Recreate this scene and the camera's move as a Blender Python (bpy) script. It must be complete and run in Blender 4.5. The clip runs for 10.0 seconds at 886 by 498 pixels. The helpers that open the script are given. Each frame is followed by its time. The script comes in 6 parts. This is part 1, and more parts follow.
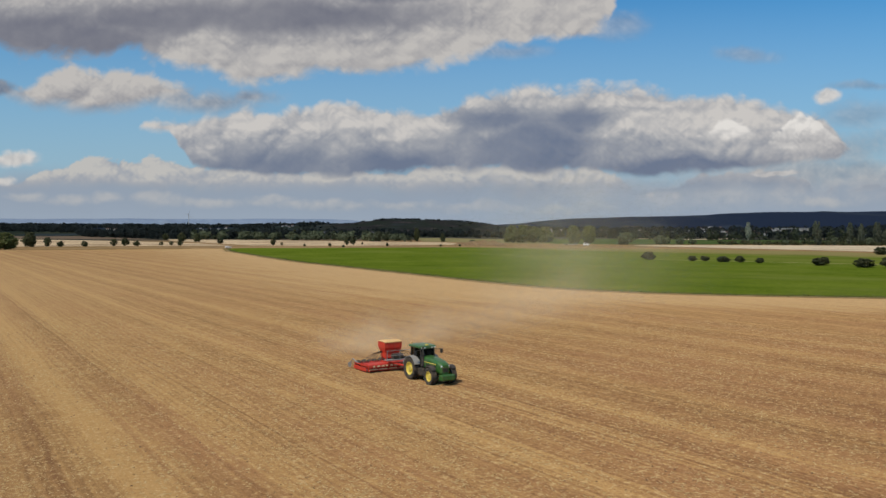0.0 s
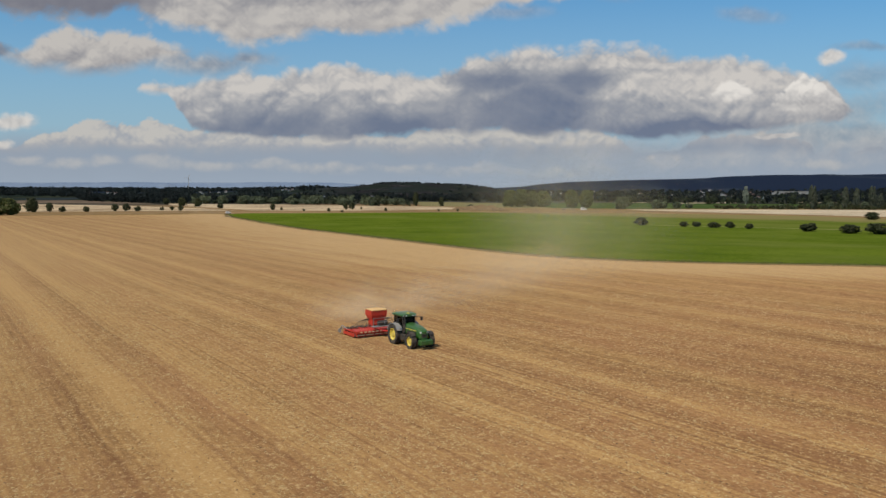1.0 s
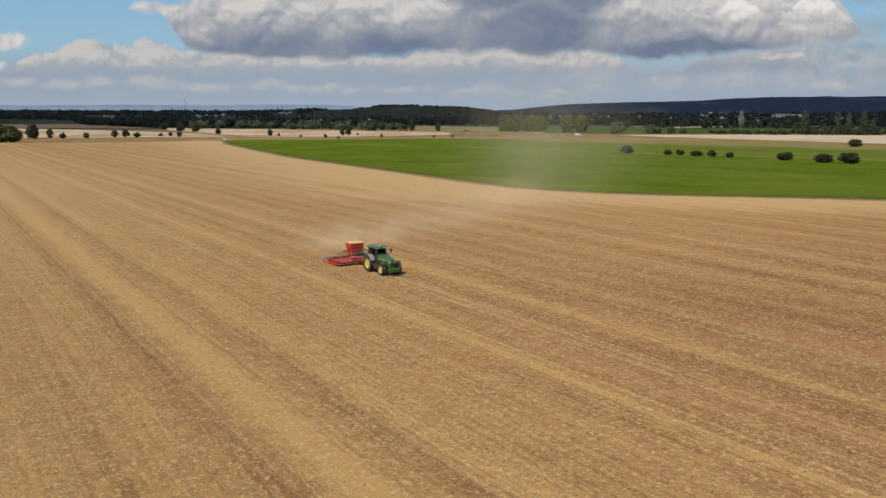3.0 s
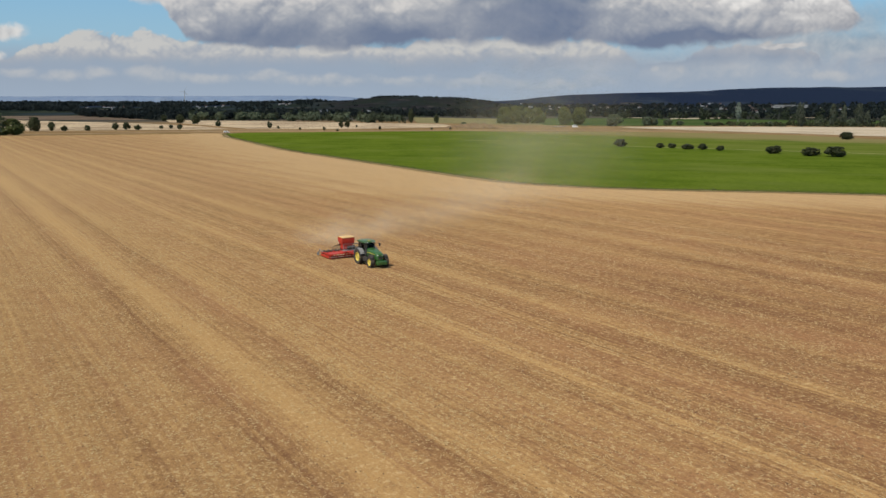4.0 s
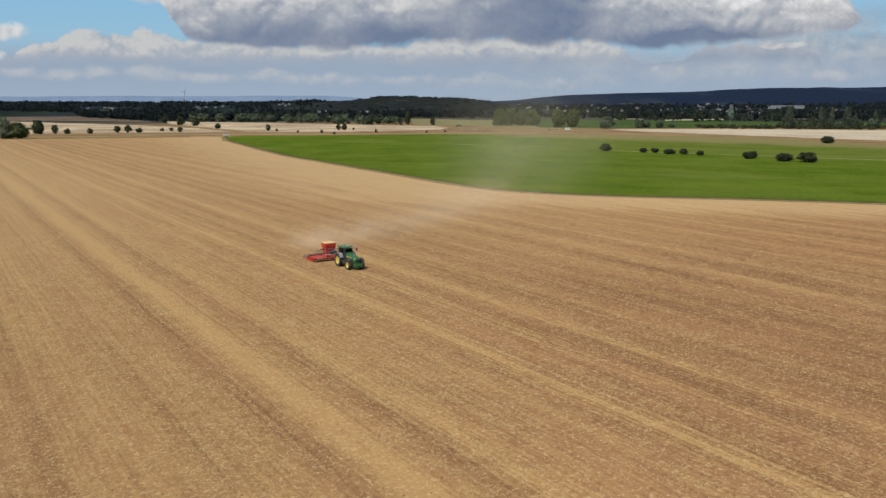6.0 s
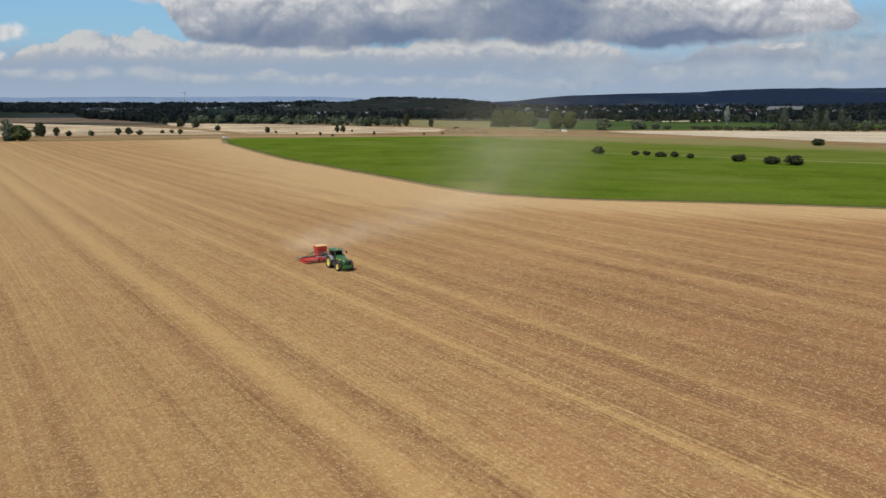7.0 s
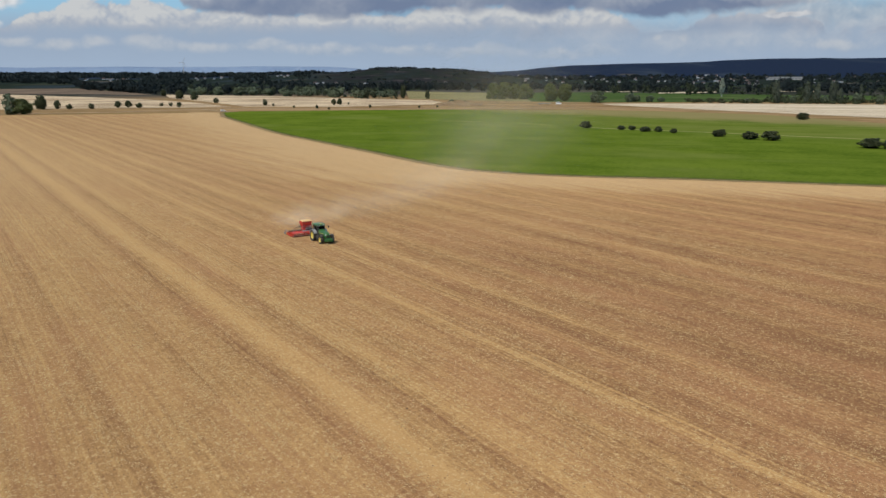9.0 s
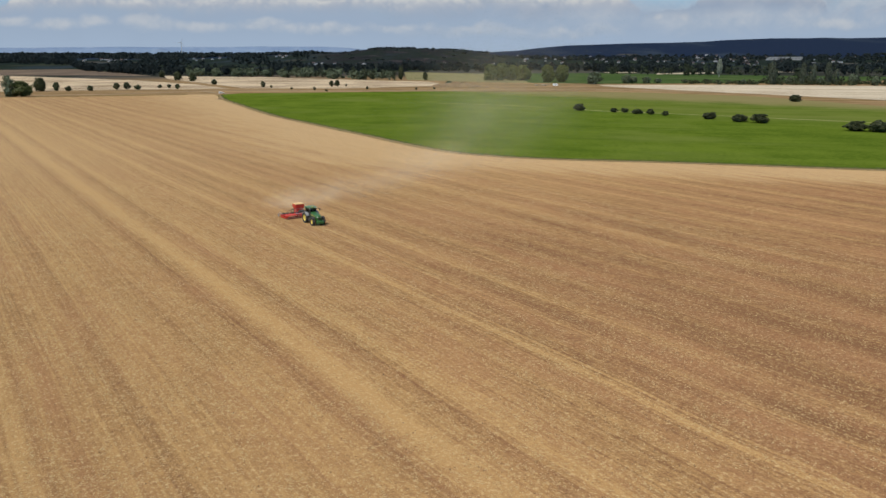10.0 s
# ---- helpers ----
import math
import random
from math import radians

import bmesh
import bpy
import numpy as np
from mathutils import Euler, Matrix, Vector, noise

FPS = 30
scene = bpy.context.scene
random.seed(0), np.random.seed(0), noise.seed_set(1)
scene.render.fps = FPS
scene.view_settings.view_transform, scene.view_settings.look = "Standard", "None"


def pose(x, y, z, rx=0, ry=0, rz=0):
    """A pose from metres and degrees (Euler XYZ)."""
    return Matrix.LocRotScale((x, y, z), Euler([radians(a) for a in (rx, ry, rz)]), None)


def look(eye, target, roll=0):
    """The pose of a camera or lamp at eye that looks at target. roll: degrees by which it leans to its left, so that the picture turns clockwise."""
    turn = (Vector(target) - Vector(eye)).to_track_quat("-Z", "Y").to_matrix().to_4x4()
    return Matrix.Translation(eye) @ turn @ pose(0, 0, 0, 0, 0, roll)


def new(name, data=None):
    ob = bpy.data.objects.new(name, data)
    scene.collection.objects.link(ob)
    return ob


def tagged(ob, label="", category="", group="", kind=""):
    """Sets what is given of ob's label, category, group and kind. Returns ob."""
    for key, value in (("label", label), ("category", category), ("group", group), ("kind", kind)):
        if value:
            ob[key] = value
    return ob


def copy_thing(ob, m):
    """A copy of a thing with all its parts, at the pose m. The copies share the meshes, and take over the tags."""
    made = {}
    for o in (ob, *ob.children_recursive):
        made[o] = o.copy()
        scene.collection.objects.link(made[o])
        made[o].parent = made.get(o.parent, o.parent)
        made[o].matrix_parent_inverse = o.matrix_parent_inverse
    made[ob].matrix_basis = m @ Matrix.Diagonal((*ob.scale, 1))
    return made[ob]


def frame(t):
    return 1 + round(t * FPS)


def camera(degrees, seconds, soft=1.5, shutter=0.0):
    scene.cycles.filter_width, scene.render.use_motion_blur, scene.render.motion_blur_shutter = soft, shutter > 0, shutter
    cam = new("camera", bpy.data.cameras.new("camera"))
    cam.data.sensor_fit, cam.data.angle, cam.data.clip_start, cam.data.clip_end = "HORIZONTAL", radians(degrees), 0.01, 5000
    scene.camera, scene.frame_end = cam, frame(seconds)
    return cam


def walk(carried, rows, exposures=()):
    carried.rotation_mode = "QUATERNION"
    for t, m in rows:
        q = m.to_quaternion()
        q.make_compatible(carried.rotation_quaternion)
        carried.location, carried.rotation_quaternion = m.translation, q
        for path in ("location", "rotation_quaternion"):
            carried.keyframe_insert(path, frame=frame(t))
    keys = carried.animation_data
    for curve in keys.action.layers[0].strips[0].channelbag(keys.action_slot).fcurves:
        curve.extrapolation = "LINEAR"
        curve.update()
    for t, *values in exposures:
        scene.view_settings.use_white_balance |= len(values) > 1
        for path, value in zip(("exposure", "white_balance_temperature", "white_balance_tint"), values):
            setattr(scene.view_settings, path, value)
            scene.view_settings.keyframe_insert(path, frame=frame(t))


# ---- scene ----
cam = camera(57.8, 10.0, soft=1.5)
METRES, EYE, TILT, LEAN, TURN = 79.0, 12.9, -1.3, 0.0, 0.0
ROWS = [
    (0.0, 0.0, 0.0, 0.0, 0.0, 0.0, -0.0),
    (0.5, 0.0125, -0.0455, 0.0087, 0.02, -0.46, 0.02),
    (1.0, 0.0252, -0.0931, 0.0178, 0.03, -2.63, 0.06),
    (1.5, 0.0381, -0.1428, 0.028, 0.03, -4.9, 0.09),
    (2.0, 0.0505, -0.1905, 0.0379, 0.01, -6.35, 0.11),
    (2.5, 0.0627, -0.2379, 0.0473, 0.02, -7.3, 0.11),
    (3.0, 0.075, -0.286, 0.0567, 0.01, -8.12, 0.1),
    (4.5, 0.1134, -0.4285, 0.0852, 0.02, -8.8, 0.15),
    (5.0, 0.1274, -0.4761, 0.0949, 0.01, -8.8, 0.13),
    (5.5, 0.1421, -0.5235, 0.1045, 0.01, -8.82, 0.12),
    (7.0, 0.1883, -0.6654, 0.1328, 0.02, -8.78, 0.15),
    (7.5, 0.204, -0.7118, 0.1427, 0.03, -9.07, 0.12),
    (8.0, 0.2197, -0.7582, 0.1521, 0.03, -9.58, 0.14),
    (8.5, 0.2349, -0.8024, 0.161, 0.04, -10.22, 0.14),
    (9.0, 0.2512, -0.8482, 0.1706, 0.05, -10.88, 0.14),
    (9.5, 0.2672, -0.8942, 0.1803, 0.03, -11.58, 0.17),
    (10.0, 0.2835, -0.9395, 0.1896, 0.03, -12.25, 0.17),
]
walk(cam, [(t, pose(0, 0, EYE, TILT, LEAN, TURN) @ pose(METRES * x, METRES * y, METRES * z, 90 + pitch, roll, yaw)) for t, x, y, z, yaw, pitch, roll in ROWS],
     exposures=[(0.0, -0.18, 6760, 11), (1.0, -0.17, 6860, 11), (2.5, -0.10, 6800, 11), (5.0, -0.03, 6520, 10), (10.0, 0.03, 6320, 10)])


# ---------------------------------------------------------------- world, sun
SUN_EL, SUN_AZ = 53.0, -142.0          # degrees; azimuth clockwise from +y
SUN_DIR = Vector((math.sin(radians(SUN_AZ)) * math.cos(radians(SUN_EL)),
                  math.cos(radians(SUN_AZ)) * math.cos(radians(SUN_EL)), math.sin(radians(SUN_EL))))
sun_data = bpy.data.lights.new("sun", "SUN")
sun_data.energy, sun_data.angle, sun_data.color = 3.5, radians(0.55), (1.0, 0.94, 0.84)
sun = new("sun", sun_data)
sun.matrix_world = look((0, 0, 300), Vector((0, 0, 300)) - SUN_DIR)


class Nodes:
    """Short hand for building a node tree."""

    def __init__(self, tree):
        self.tree = tree
        self.tree.nodes.clear()

    def add(self, kind, **values):
        n = self.tree.nodes.new(kind)
        for key, value in values.items():
            setattr(n, key, value)
        return n

    def put(self, socket, value):
        if isinstance(value, bpy.types.NodeSocket):
            self.tree.links.new(value, socket)
        elif value is not None:
            socket.default_value = value

    def m(self, op, a, b=None, c=None, clamp=False):
        n = self.add("ShaderNodeMath", operation=op, use_clamp=clamp)
        for i, v in enumerate((a, b, c)):
            self.put(n.inputs[i], v)
        return n.outputs[0]

    def v(self, op, a, b=None, out=0):
        n = self.add("ShaderNodeVectorMath", operation=op)
        self.put(n.inputs[0], a)
        self.put(n.inputs[1], b)
        return n.outputs[out]

    def vec(self, x, y, z=0.0):
        n = self.add("ShaderNodeCombineXYZ")
        for i, v in enumerate((x, y, z)):
            self.put(n.inputs[i], v)
        return n.outputs[0]

    def xyz(self, v):
        n = self.add("ShaderNodeSeparateXYZ")
        self.put(n.inputs[0], v)
        return n.outputs

    def noise(self, vector, scale, detail=4.0, rough=0.55, color=False):
        n = self.add("ShaderNodeTexNoise")
        self.put(n.inputs["Vector"], vector)
        n.inputs["Scale"].default_value = scale
        n.inputs["Detail"].default_value = detail
        n.inputs["Roughness"].default_value = rough
        return n.outputs[1 if color else 0]

    def noise1(self, w, scale, detail=2.0, rough=0.5):
        n = self.add("ShaderNodeTexNoise", noise_dimensions="1D")
        self.put(n.inputs["W"], w)
        n.inputs["Scale"].default_value = scale
        n.inputs["Detail"].default_value = detail
        n.inputs["Roughness"].default_value = rough
        return n.outputs[0]

    def ramp(self, fac, lo, hi, a=0.0, b=1.0, smooth=True):
        n = self.add("ShaderNodeMapRange", interpolation_type="SMOOTHSTEP" if smooth else "LINEAR")
        self.put(n.inputs[0], fac)
        for i, v in enumerate((lo, hi, a, b)):
            self.put(n.inputs[i + 1], v)
        return n.outputs[0]

    def mix(self, fac, a, b, blend="MIX"):
        n = self.add("ShaderNodeMix", data_type="RGBA", blend_type=blend)
        self.put(n.inputs[0], fac)
        for i, v in ((6, a), (7, b)):
            self.put(n.inputs[i], (*v, 1) if isinstance(v, tuple) and len(v) == 3 else v)
        return n.outputs[2]


def build_world():
    world = bpy.data.worlds.new("sky")
    scene.world = world
    world.use_nodes = True
    k = Nodes(world.node_tree)
    way = k.add("ShaderNodeTexCoord").outputs["Generated"]
    x, y, z = k.xyz(way)
    sky = k.add("ShaderNodeTexSky", sky_type="NISHITA", sun_disc=False)
    sky.sun_elevation, sky.sun_rotation = radians(SUN_EL), radians(SUN_AZ)
    sky.air_density, sky.dust_density, sky.ozone_density = 1.0, 0.3, 4.0
    blue = k.v("MULTIPLY", sky.outputs[0], SKY_GAIN)
    # flat chart of the sky ahead: X to the right, Y down, horizon at 0.409
    ahead = k.m("MAXIMUM", y, 0.02)
    X = k.m("MULTIPLY_ADD", k.m("DIVIDE", x, ahead), 1.42, 0.784)
    Y = k.m("MULTIPLY_ADD", k.m("DIVIDE", z, ahead), -1.42, 0.409)
    chart = k.vec(X, k.m("MULTIPLY", Y, 1.2))
    big = k.xyz(k.noise(chart, 7.0, 4.0, 0.55, True))
    warped = k.v("ADD", chart, k.v("MULTIPLY", k.v("SUBTRACT", k.noise(chart, 16.0, 3.0, 0.5, True), (0.5, 0.5, 0.5)), (0.022, 0.022, 0.0)))

    def puffs(offset):
        """Rounded heaps with creases between them, at four sizes."""
        total = -1.40
        for scale, gain in ((9.0, 1.0), (20.0, 0.62), (43.0, 0.36), (90.0, 0.20)):
            n = k.noise(k.v("ADD", warped, offset), scale, 0.0, 0.5)
            d = k.m("SUBTRACT", n, 0.5)
            total = k.m("MULTIPLY_ADD", k.m("SQRT", k.m("MULTIPLY_ADD", d, d, 0.0022)), 3.6 * gain, total)
        return total

    heap = puffs((0.0, 0.0, 0.0))
    slope = k.m("SUBTRACT", heap, puffs((-0.006, -0.013, 0.0)))
    fine = k.m("SUBTRACT", k.noise(chart, 11.0, 5.0, 0.52), 0.5)
    soft = k.m("SUBTRACT", k.noise(chart, 4.0, 5.0, 0.55), 0.5)
    Xw = k.m("MULTIPLY_ADD", k.m("SUBTRACT", big[0], 0.5), 0.065, X)
    # heaps push the outline out, hollows draw it in
    Yw = k.m("ADD", k.m("MULTIPLY_ADD", k.m("SUBTRACT", big[1], 0.5), 0.030, Y), k.m("MULTIPLY", fine, 0.030))
    swell = k.m("MULTIPLY_ADD", heap, 0.015, 0.0045)
    sag = k.m("MULTIPLY_ADD", heap, 0.006, 0.0020)
    P = k.vec(Xw, Yw)

    def outline(points):
        n = k.add("ShaderNodeValToRGB")
        k.put(n.inputs[0], k.m("MULTIPLY_ADD", Xw, 1 / 2.2, 0.3 / 2.2))
        el = n.color_ramp.elements
        for i, (px, py) in enumerate(points):
            at, v = (px + 0.3) / 2.2, (py + 0.4) / 0.9
            e = el[i] if i < 2 else el.new(at)
            e.position, e.color = at, (v, v, v, 1)
        return k.m("MULTIPLY_ADD", n.outputs[0], 0.9, -0.4)

    def blob(cx, cy, rx, ry):
        d = k.v("MULTIPLY", k.v("SUBTRACT", P, (cx, cy, 0)), (1 / rx, 1 / ry, 0))
        return k.m("SUBTRACT", 1.0, k.v("LENGTH", d, out=1))

    def dark_at(blobs):
        best = blob(*blobs[0])
        for b in blobs[1:]:
            best = k.m("SMOOTH_MAX", best, blob(*b), 0.3)
        return k.ramp(k.m("ADD", k.m("MULTIPLY_ADD", fine, 0.40, best), k.m("MULTIPLY", k.m("ADD", heap, 0.55), -0.18)), -0.5, 0.65)

    def tint(s, bright, mid, dark):
        return k.mix(k.ramp(s, 0.5, 1.0, smooth=False), k.mix(k.ramp(s, 0.0, 0.5, smooth=False), bright, mid), dark)

    def cloud(under, top, base, shade, tones, st=0.020, sb=0.026, cover=1.0, gain=1.0, curl=0.42, speck=0.55, lift=0.0):
        """A cloud between two outlines; shade runs from 0 (lit) to 1 (dark)."""
        t = outline(top) if top else None
        b = outline(base)
        a = k.ramp(k.m("SUBTRACT", k.m("ADD", b, sag if t else swell), Yw), 0.0, sb)
        if t:
            a = k.m("MULTIPLY", a, k.ramp(k.m("ADD", k.m("SUBTRACT", k.m("ADD", Yw, lift), t), swell), 0.0, st))
        # relief is plain in the light, faint in the shade
        relief = k.m("ADD", k.m("MULTIPLY", k.m("ADD", slope, k.m("MULTIPLY", k.m("ADD", heap, 0.55), 0.35)), k.ramp(shade, 0.2, 0.8, curl, curl * 0.15)), k.m("ADD", k.m("MULTIPLY", fine, speck), k.m("MULTIPLY", soft, 0.5)))
        s = k.m("ADD", shade, k.m("MULTIPLY", relief, -gain))
        return k.mix(k.m("MULTIPLY", a, cover), under, tint(s, *tones))

    def small(under, blobs, shade, tones, cover=1.0, lo=0.0, hi=0.6, gain=1.0):
        best = blob(*blobs[0])
        for b in blobs[1:]:
            best = k.m("MAXIMUM", best, blob(*b))
        e = k.m("ADD", best, k.m("ADD", k.m("MULTIPLY", fine, 1.4), k.m("MULTIPLY", k.m("ADD", heap, 0.55), 0.30)))
        s = k.m("ADD", shade, k.m("MULTIPLY", k.m("ADD", k.m("MULTIPLY", slope, 0.5), k.m("MULTIPLY", fine, 0.5)), -gain))
        return k.mix(k.m("MULTIPLY", k.ramp(e, lo, hi), cover), under, tint(s, *tones))

    def add(a, b):
        return k.m("ADD", a, b)

    def mul(a, b):
        return k.m("MULTIPLY", a, b)

    day = ((0.64, 0.635, 0.63), (0.385, 0.412, 0.460), (0.165, 0.213, 0.315))
    dull = ((0.57, 0.565, 0.56), (0.350, 0.360, 0.395), (0.175, 0.190, 0.250))
    haze = ((0.56, 0.565, 0.565), (0.40, 0.45, 0.51), (0.27, 0.345, 0.45))
    heaps_tone = ((0.57, 0.57, 0.56), (0.41, 0.44, 0.49), (0.29, 0.35, 0.445))
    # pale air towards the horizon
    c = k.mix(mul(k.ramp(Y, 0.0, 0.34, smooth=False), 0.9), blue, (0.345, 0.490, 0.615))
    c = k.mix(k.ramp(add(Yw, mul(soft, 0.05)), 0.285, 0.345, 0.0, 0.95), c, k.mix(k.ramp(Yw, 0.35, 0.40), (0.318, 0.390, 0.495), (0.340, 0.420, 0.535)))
    # streaks low over the horizon
    c = small(c, [(0.12, 0.357, 0.05, 0.009), (0.19, 0.355, 0.03, 0.010), (0.37, 0.36, 0.09, 0.010), (0.58, 0.365, 0.10, 0.009), (0.83, 0.367, 0.14, 0.012), (1.0, 0.37, 0.1, 0.009), (1.46, 0.36, 0.06, 0.008), (0.27, 0.352, 0.03, 0.008), (0.47, 0.357, 0.05, 0.010), (0.05, 0.352, 0.04, 0.008), (0.70, 0.362, 0.05, 0.008), (1.15, 0.346, 0.010, 0.006), (1.20, 0.343, 0.010, 0.007)],
              k.ramp(Yw, 0.35, 0.38, 0.1, 0.55), haze, 0.55, -0.35, 0.75)
    c = small(c, [(1.42, 0.30, 0.30, 0.05), (1.25, 0.335, 0.3, 0.03)], 0.35, haze, 0.5, -0.6, 0.9)
    # row of low heaps
    c = cloud(c, [(-0.3, 0.323), (0.03, 0.321), (0.073, 0.302), (0.113, 0.292), (0.166, 0.283), (0.219, 0.285), (0.272, 0.285), (0.319, 0.290), (0.43, 0.295), (0.505, 0.297), (0.584, 0.299),
                  (0.664, 0.302), (0.73, 0.299), (0.80, 0.291), (1.05, 0.290), (1.085, 0.311), (1.11, 0.329), (1.17, 0.327), (1.24, 0.311), (1.33, 0.302), (1.39, 0.315), (1.45, 0.338), (1.9, 0.343)],
              [(-0.3, 0.352), (0.3, 0.352), (0.6, 0.350), (0.9, 0.356), (1.1, 0.356), (1.9, 0.350)], add(k.ramp(Yw, 0.300, 0.344, 0.10, 0.85), k.ramp(Xw, 1.08, 1.2, 0.0, 0.35)), heaps_tone, 0.008, 0.030, 0.95, 1.3, 0.60, 0.5, 0.003)
    # long cumulus with a flat dark base
    c = cloud(c, [(0.235, 0.26), (0.255, 0.214), (0.319, 0.206), (0.372, 0.193), (0.425, 0.183), (0.465, 0.193), (0.511, 0.183), (0.578, 0.174), (0.664, 0.185), (0.724, 0.189), (0.764, 0.195),
                  (0.80, 0.184), (0.82, 0.164), (0.865, 0.157), (0.938, 0.148), (1.03, 0.150), (1.11, 0.148), (1.20, 0.157), (1.306, 0.164), (1.392, 0.172), (1.43, 0.183), (1.464, 0.197), (1.485, 0.23), (1.50, 0.26), (1.52, 0.32)],
              [(0.235, 0.226), (0.255, 0.236), (0.305, 0.246), (0.322, 0.278), (0.335, 0.302), (0.40, 0.307), (0.465, 0.314), (0.57, 0.317), (0.66, 0.315), (0.80, 0.310), (0.945, 0.310), (1.056, 0.310),
               (1.11, 0.316), (1.19, 0.314), (1.29, 0.312), (1.33, 0.306), (1.41, 0.299), (1.47, 0.287), (1.50, 0.263), (1.52, 0.228)],
              add(mul(dark_at([(0.50, 0.305, 0.22, 0.062), (0.68, 0.308, 0.22, 0.055), (0.94, 0.270, 0.17, 0.075), (1.02, 0.215, 0.07, 0.030), (1.16, 0.316, 0.24, 0.038), (0.87, 0.215, 0.08, 0.03)]), 0.75), add(0.18, mul(k.ramp(Xw, 1.05, 1.2), k.ramp(Yw, 0.19, 0.30, 0.0, 0.30)))), day, sb=0.014, gain=1.0, curl=0.42, speck=0.30)
    lamp = ((0.84, 0.835, 0.82), (0.54, 0.55, 0.565), (0.32, 0.35, 0.41))
    c = cloud(c, [(1.20, 0.27), (1.225, 0.248), (1.25, 0.238), (1.27, 0.222), (1.295, 0.212), (1.32, 0.222), (1.335, 0.238), (1.35, 0.27)],
              [(1.20, 0.235), (1.225, 0.250), (1.26, 0.258), (1.30, 0.258), (1.335, 0.248), (1.35, 0.23)], k.ramp(Yw, 0.21, 0.26, 0.0, 0.45), lamp, 0.010, 0.03, 0.9, 1.3)
    c = cloud(c, [(1.335, 0.30), (1.352, 0.245), (1.37, 0.228), (1.39, 0.216), (1.402, 0.196), (1.42, 0.188), (1.44, 0.194), (1.455, 0.212), (1.475, 0.234), (1.492, 0.243), (1.51, 0.28)],
              [(1.335, 0.24), (1.352, 0.262), (1.375, 0.274), (1.40, 0.290), (1.43, 0.288), (1.45, 0.272), (1.475, 0.266), (1.495, 0.256), (1.51, 0.235)], k.ramp(Yw, 0.195, 0.28, -0.08, 0.42), lamp, 0.009, 0.02, 0.95, 1.3)
    # heap on the left, its grey tail and shreds
    c = small(c, [(0.37, 0.18, 0.09, 0.02), (0.44, 0.172, 0.05, 0.014)], k.ramp(Xw, 0.3, 0.4, 0.3, 0.5), dull, 0.75, -0.5, 0.8)
    c = cloud(c, [(-0.02, 0.19), (0.01, 0.155), (0.04, 0.145), (0.073, 0.136), (0.10, 0.116), (0.133, 0.106), (0.166, 0.113), (0.206, 0.116), (0.246, 0.125), (0.30, 0.135), (0.34, 0.150), (0.38, 0.166), (0.41, 0.21)],
              [(-0.02, 0.168), (0.01, 0.182), (0.066, 0.206), (0.133, 0.214), (0.20, 0.211), (0.25, 0.207), (0.30, 0.198), (0.38, 0.186), (0.41, 0.15)], k.ramp(Yw, 0.135, 0.215, 0.0, 0.52), dull, 0.020, 0.034)
    c = small(c, [(0.03, 0.282, 0.055, 0.020), (0.0, 0.32, 0.045, 0.014), (1.47, 0.173, 0.033, 0.017), (1.36, 0.312, 0.05, 0.006)],
              k.ramp(Yw, 0.27, 0.30, 0.05, 0.2), ((0.72, 0.715, 0.705), (0.50, 0.51, 0.525), (0.34, 0.37, 0.42)), 0.95, 0.0, 0.6)
    c = small(c, [(1.32, 0.1, 0.05, 0.012), (1.52, 0.205, 0.08, 0.024), (1.48, 0.255, 0.12, 0.03), (1.09, 0.05, 0.06, 0.022), (0.9, 0.10, 0.07, 0.012), (1.53, 0.155, 0.06, 0.008), (1.45, 0.30, 0.2, 0.03)],
              k.ramp(Xw, 1.0, 1.6, 0.45, 0.6), dull, 0.42, -0.5, 0.9)
    c = small(c, [(0.0, 0.158, 0.05, 0.018), (-0.1, 0.15, 0.1, 0.03)], 0.85, dull, 0.8, -0.1, 0.6)
    # great cloud overhead
    c = cloud(c, None, [(-0.3, 0.102), (0.0, 0.100), (0.05, 0.116), (0.09, 0.110), (0.133, 0.116), (0.192, 0.114), (0.226, 0.098), (0.245, 0.102), (0.27, 0.123), (0.345, 0.136), (0.40, 0.152), (0.451, 0.168),
                        (0.491, 0.158), (0.531, 0.152), (0.578, 0.136), (0.664, 0.146), (0.73, 0.140), (0.78, 0.135), (0.82, 0.121), (0.85, 0.110), (0.90, 0.099), (0.95, 0.091), (1.03, 0.083), (1.075, 0.053), (1.10, -0.022), (1.25, -0.112), (1.9, -0.192)],
              add(mul(dark_at([(0.06, 0.062, 0.15, 0.05), (0.17, 0.072, 0.12, 0.042), (0.30, 0.035, 0.2, 0.035), (0.47, 0.045, 0.12, 0.03), (0.70, -0.01, 0.10, 0.022), (0.55, 0.03, 0.25, 0.035), (0.2, -0.3, 1.0, 0.24)]), 0.72), 0.15), dull, sb=0.026, gain=0.9, curl=0.34, speck=0.50)
    # the rest of the sky: broken cumulus of the same kind
    up = k.m("MAXIMUM", z, 0.06)
    dome = k.vec(k.m("DIVIDE", x, up), k.m("DIVIDE", y, up))
    field = k.noise(dome, 0.75, 6.0, 0.55)
    heaps = k.mix(k.m("MULTIPLY", k.ramp(field, 0.47, 0.60), 0.9), blue, k.mix(k.ramp(field, 0.55, 0.75), (0.55, 0.55, 0.56), (0.26, 0.29, 0.36)))
    front = k.m("MULTIPLY", k.ramp(y, 0.55, 0.75), k.ramp(Y, -0.35, -0.15))
    c = k.mix(front, heaps, c)
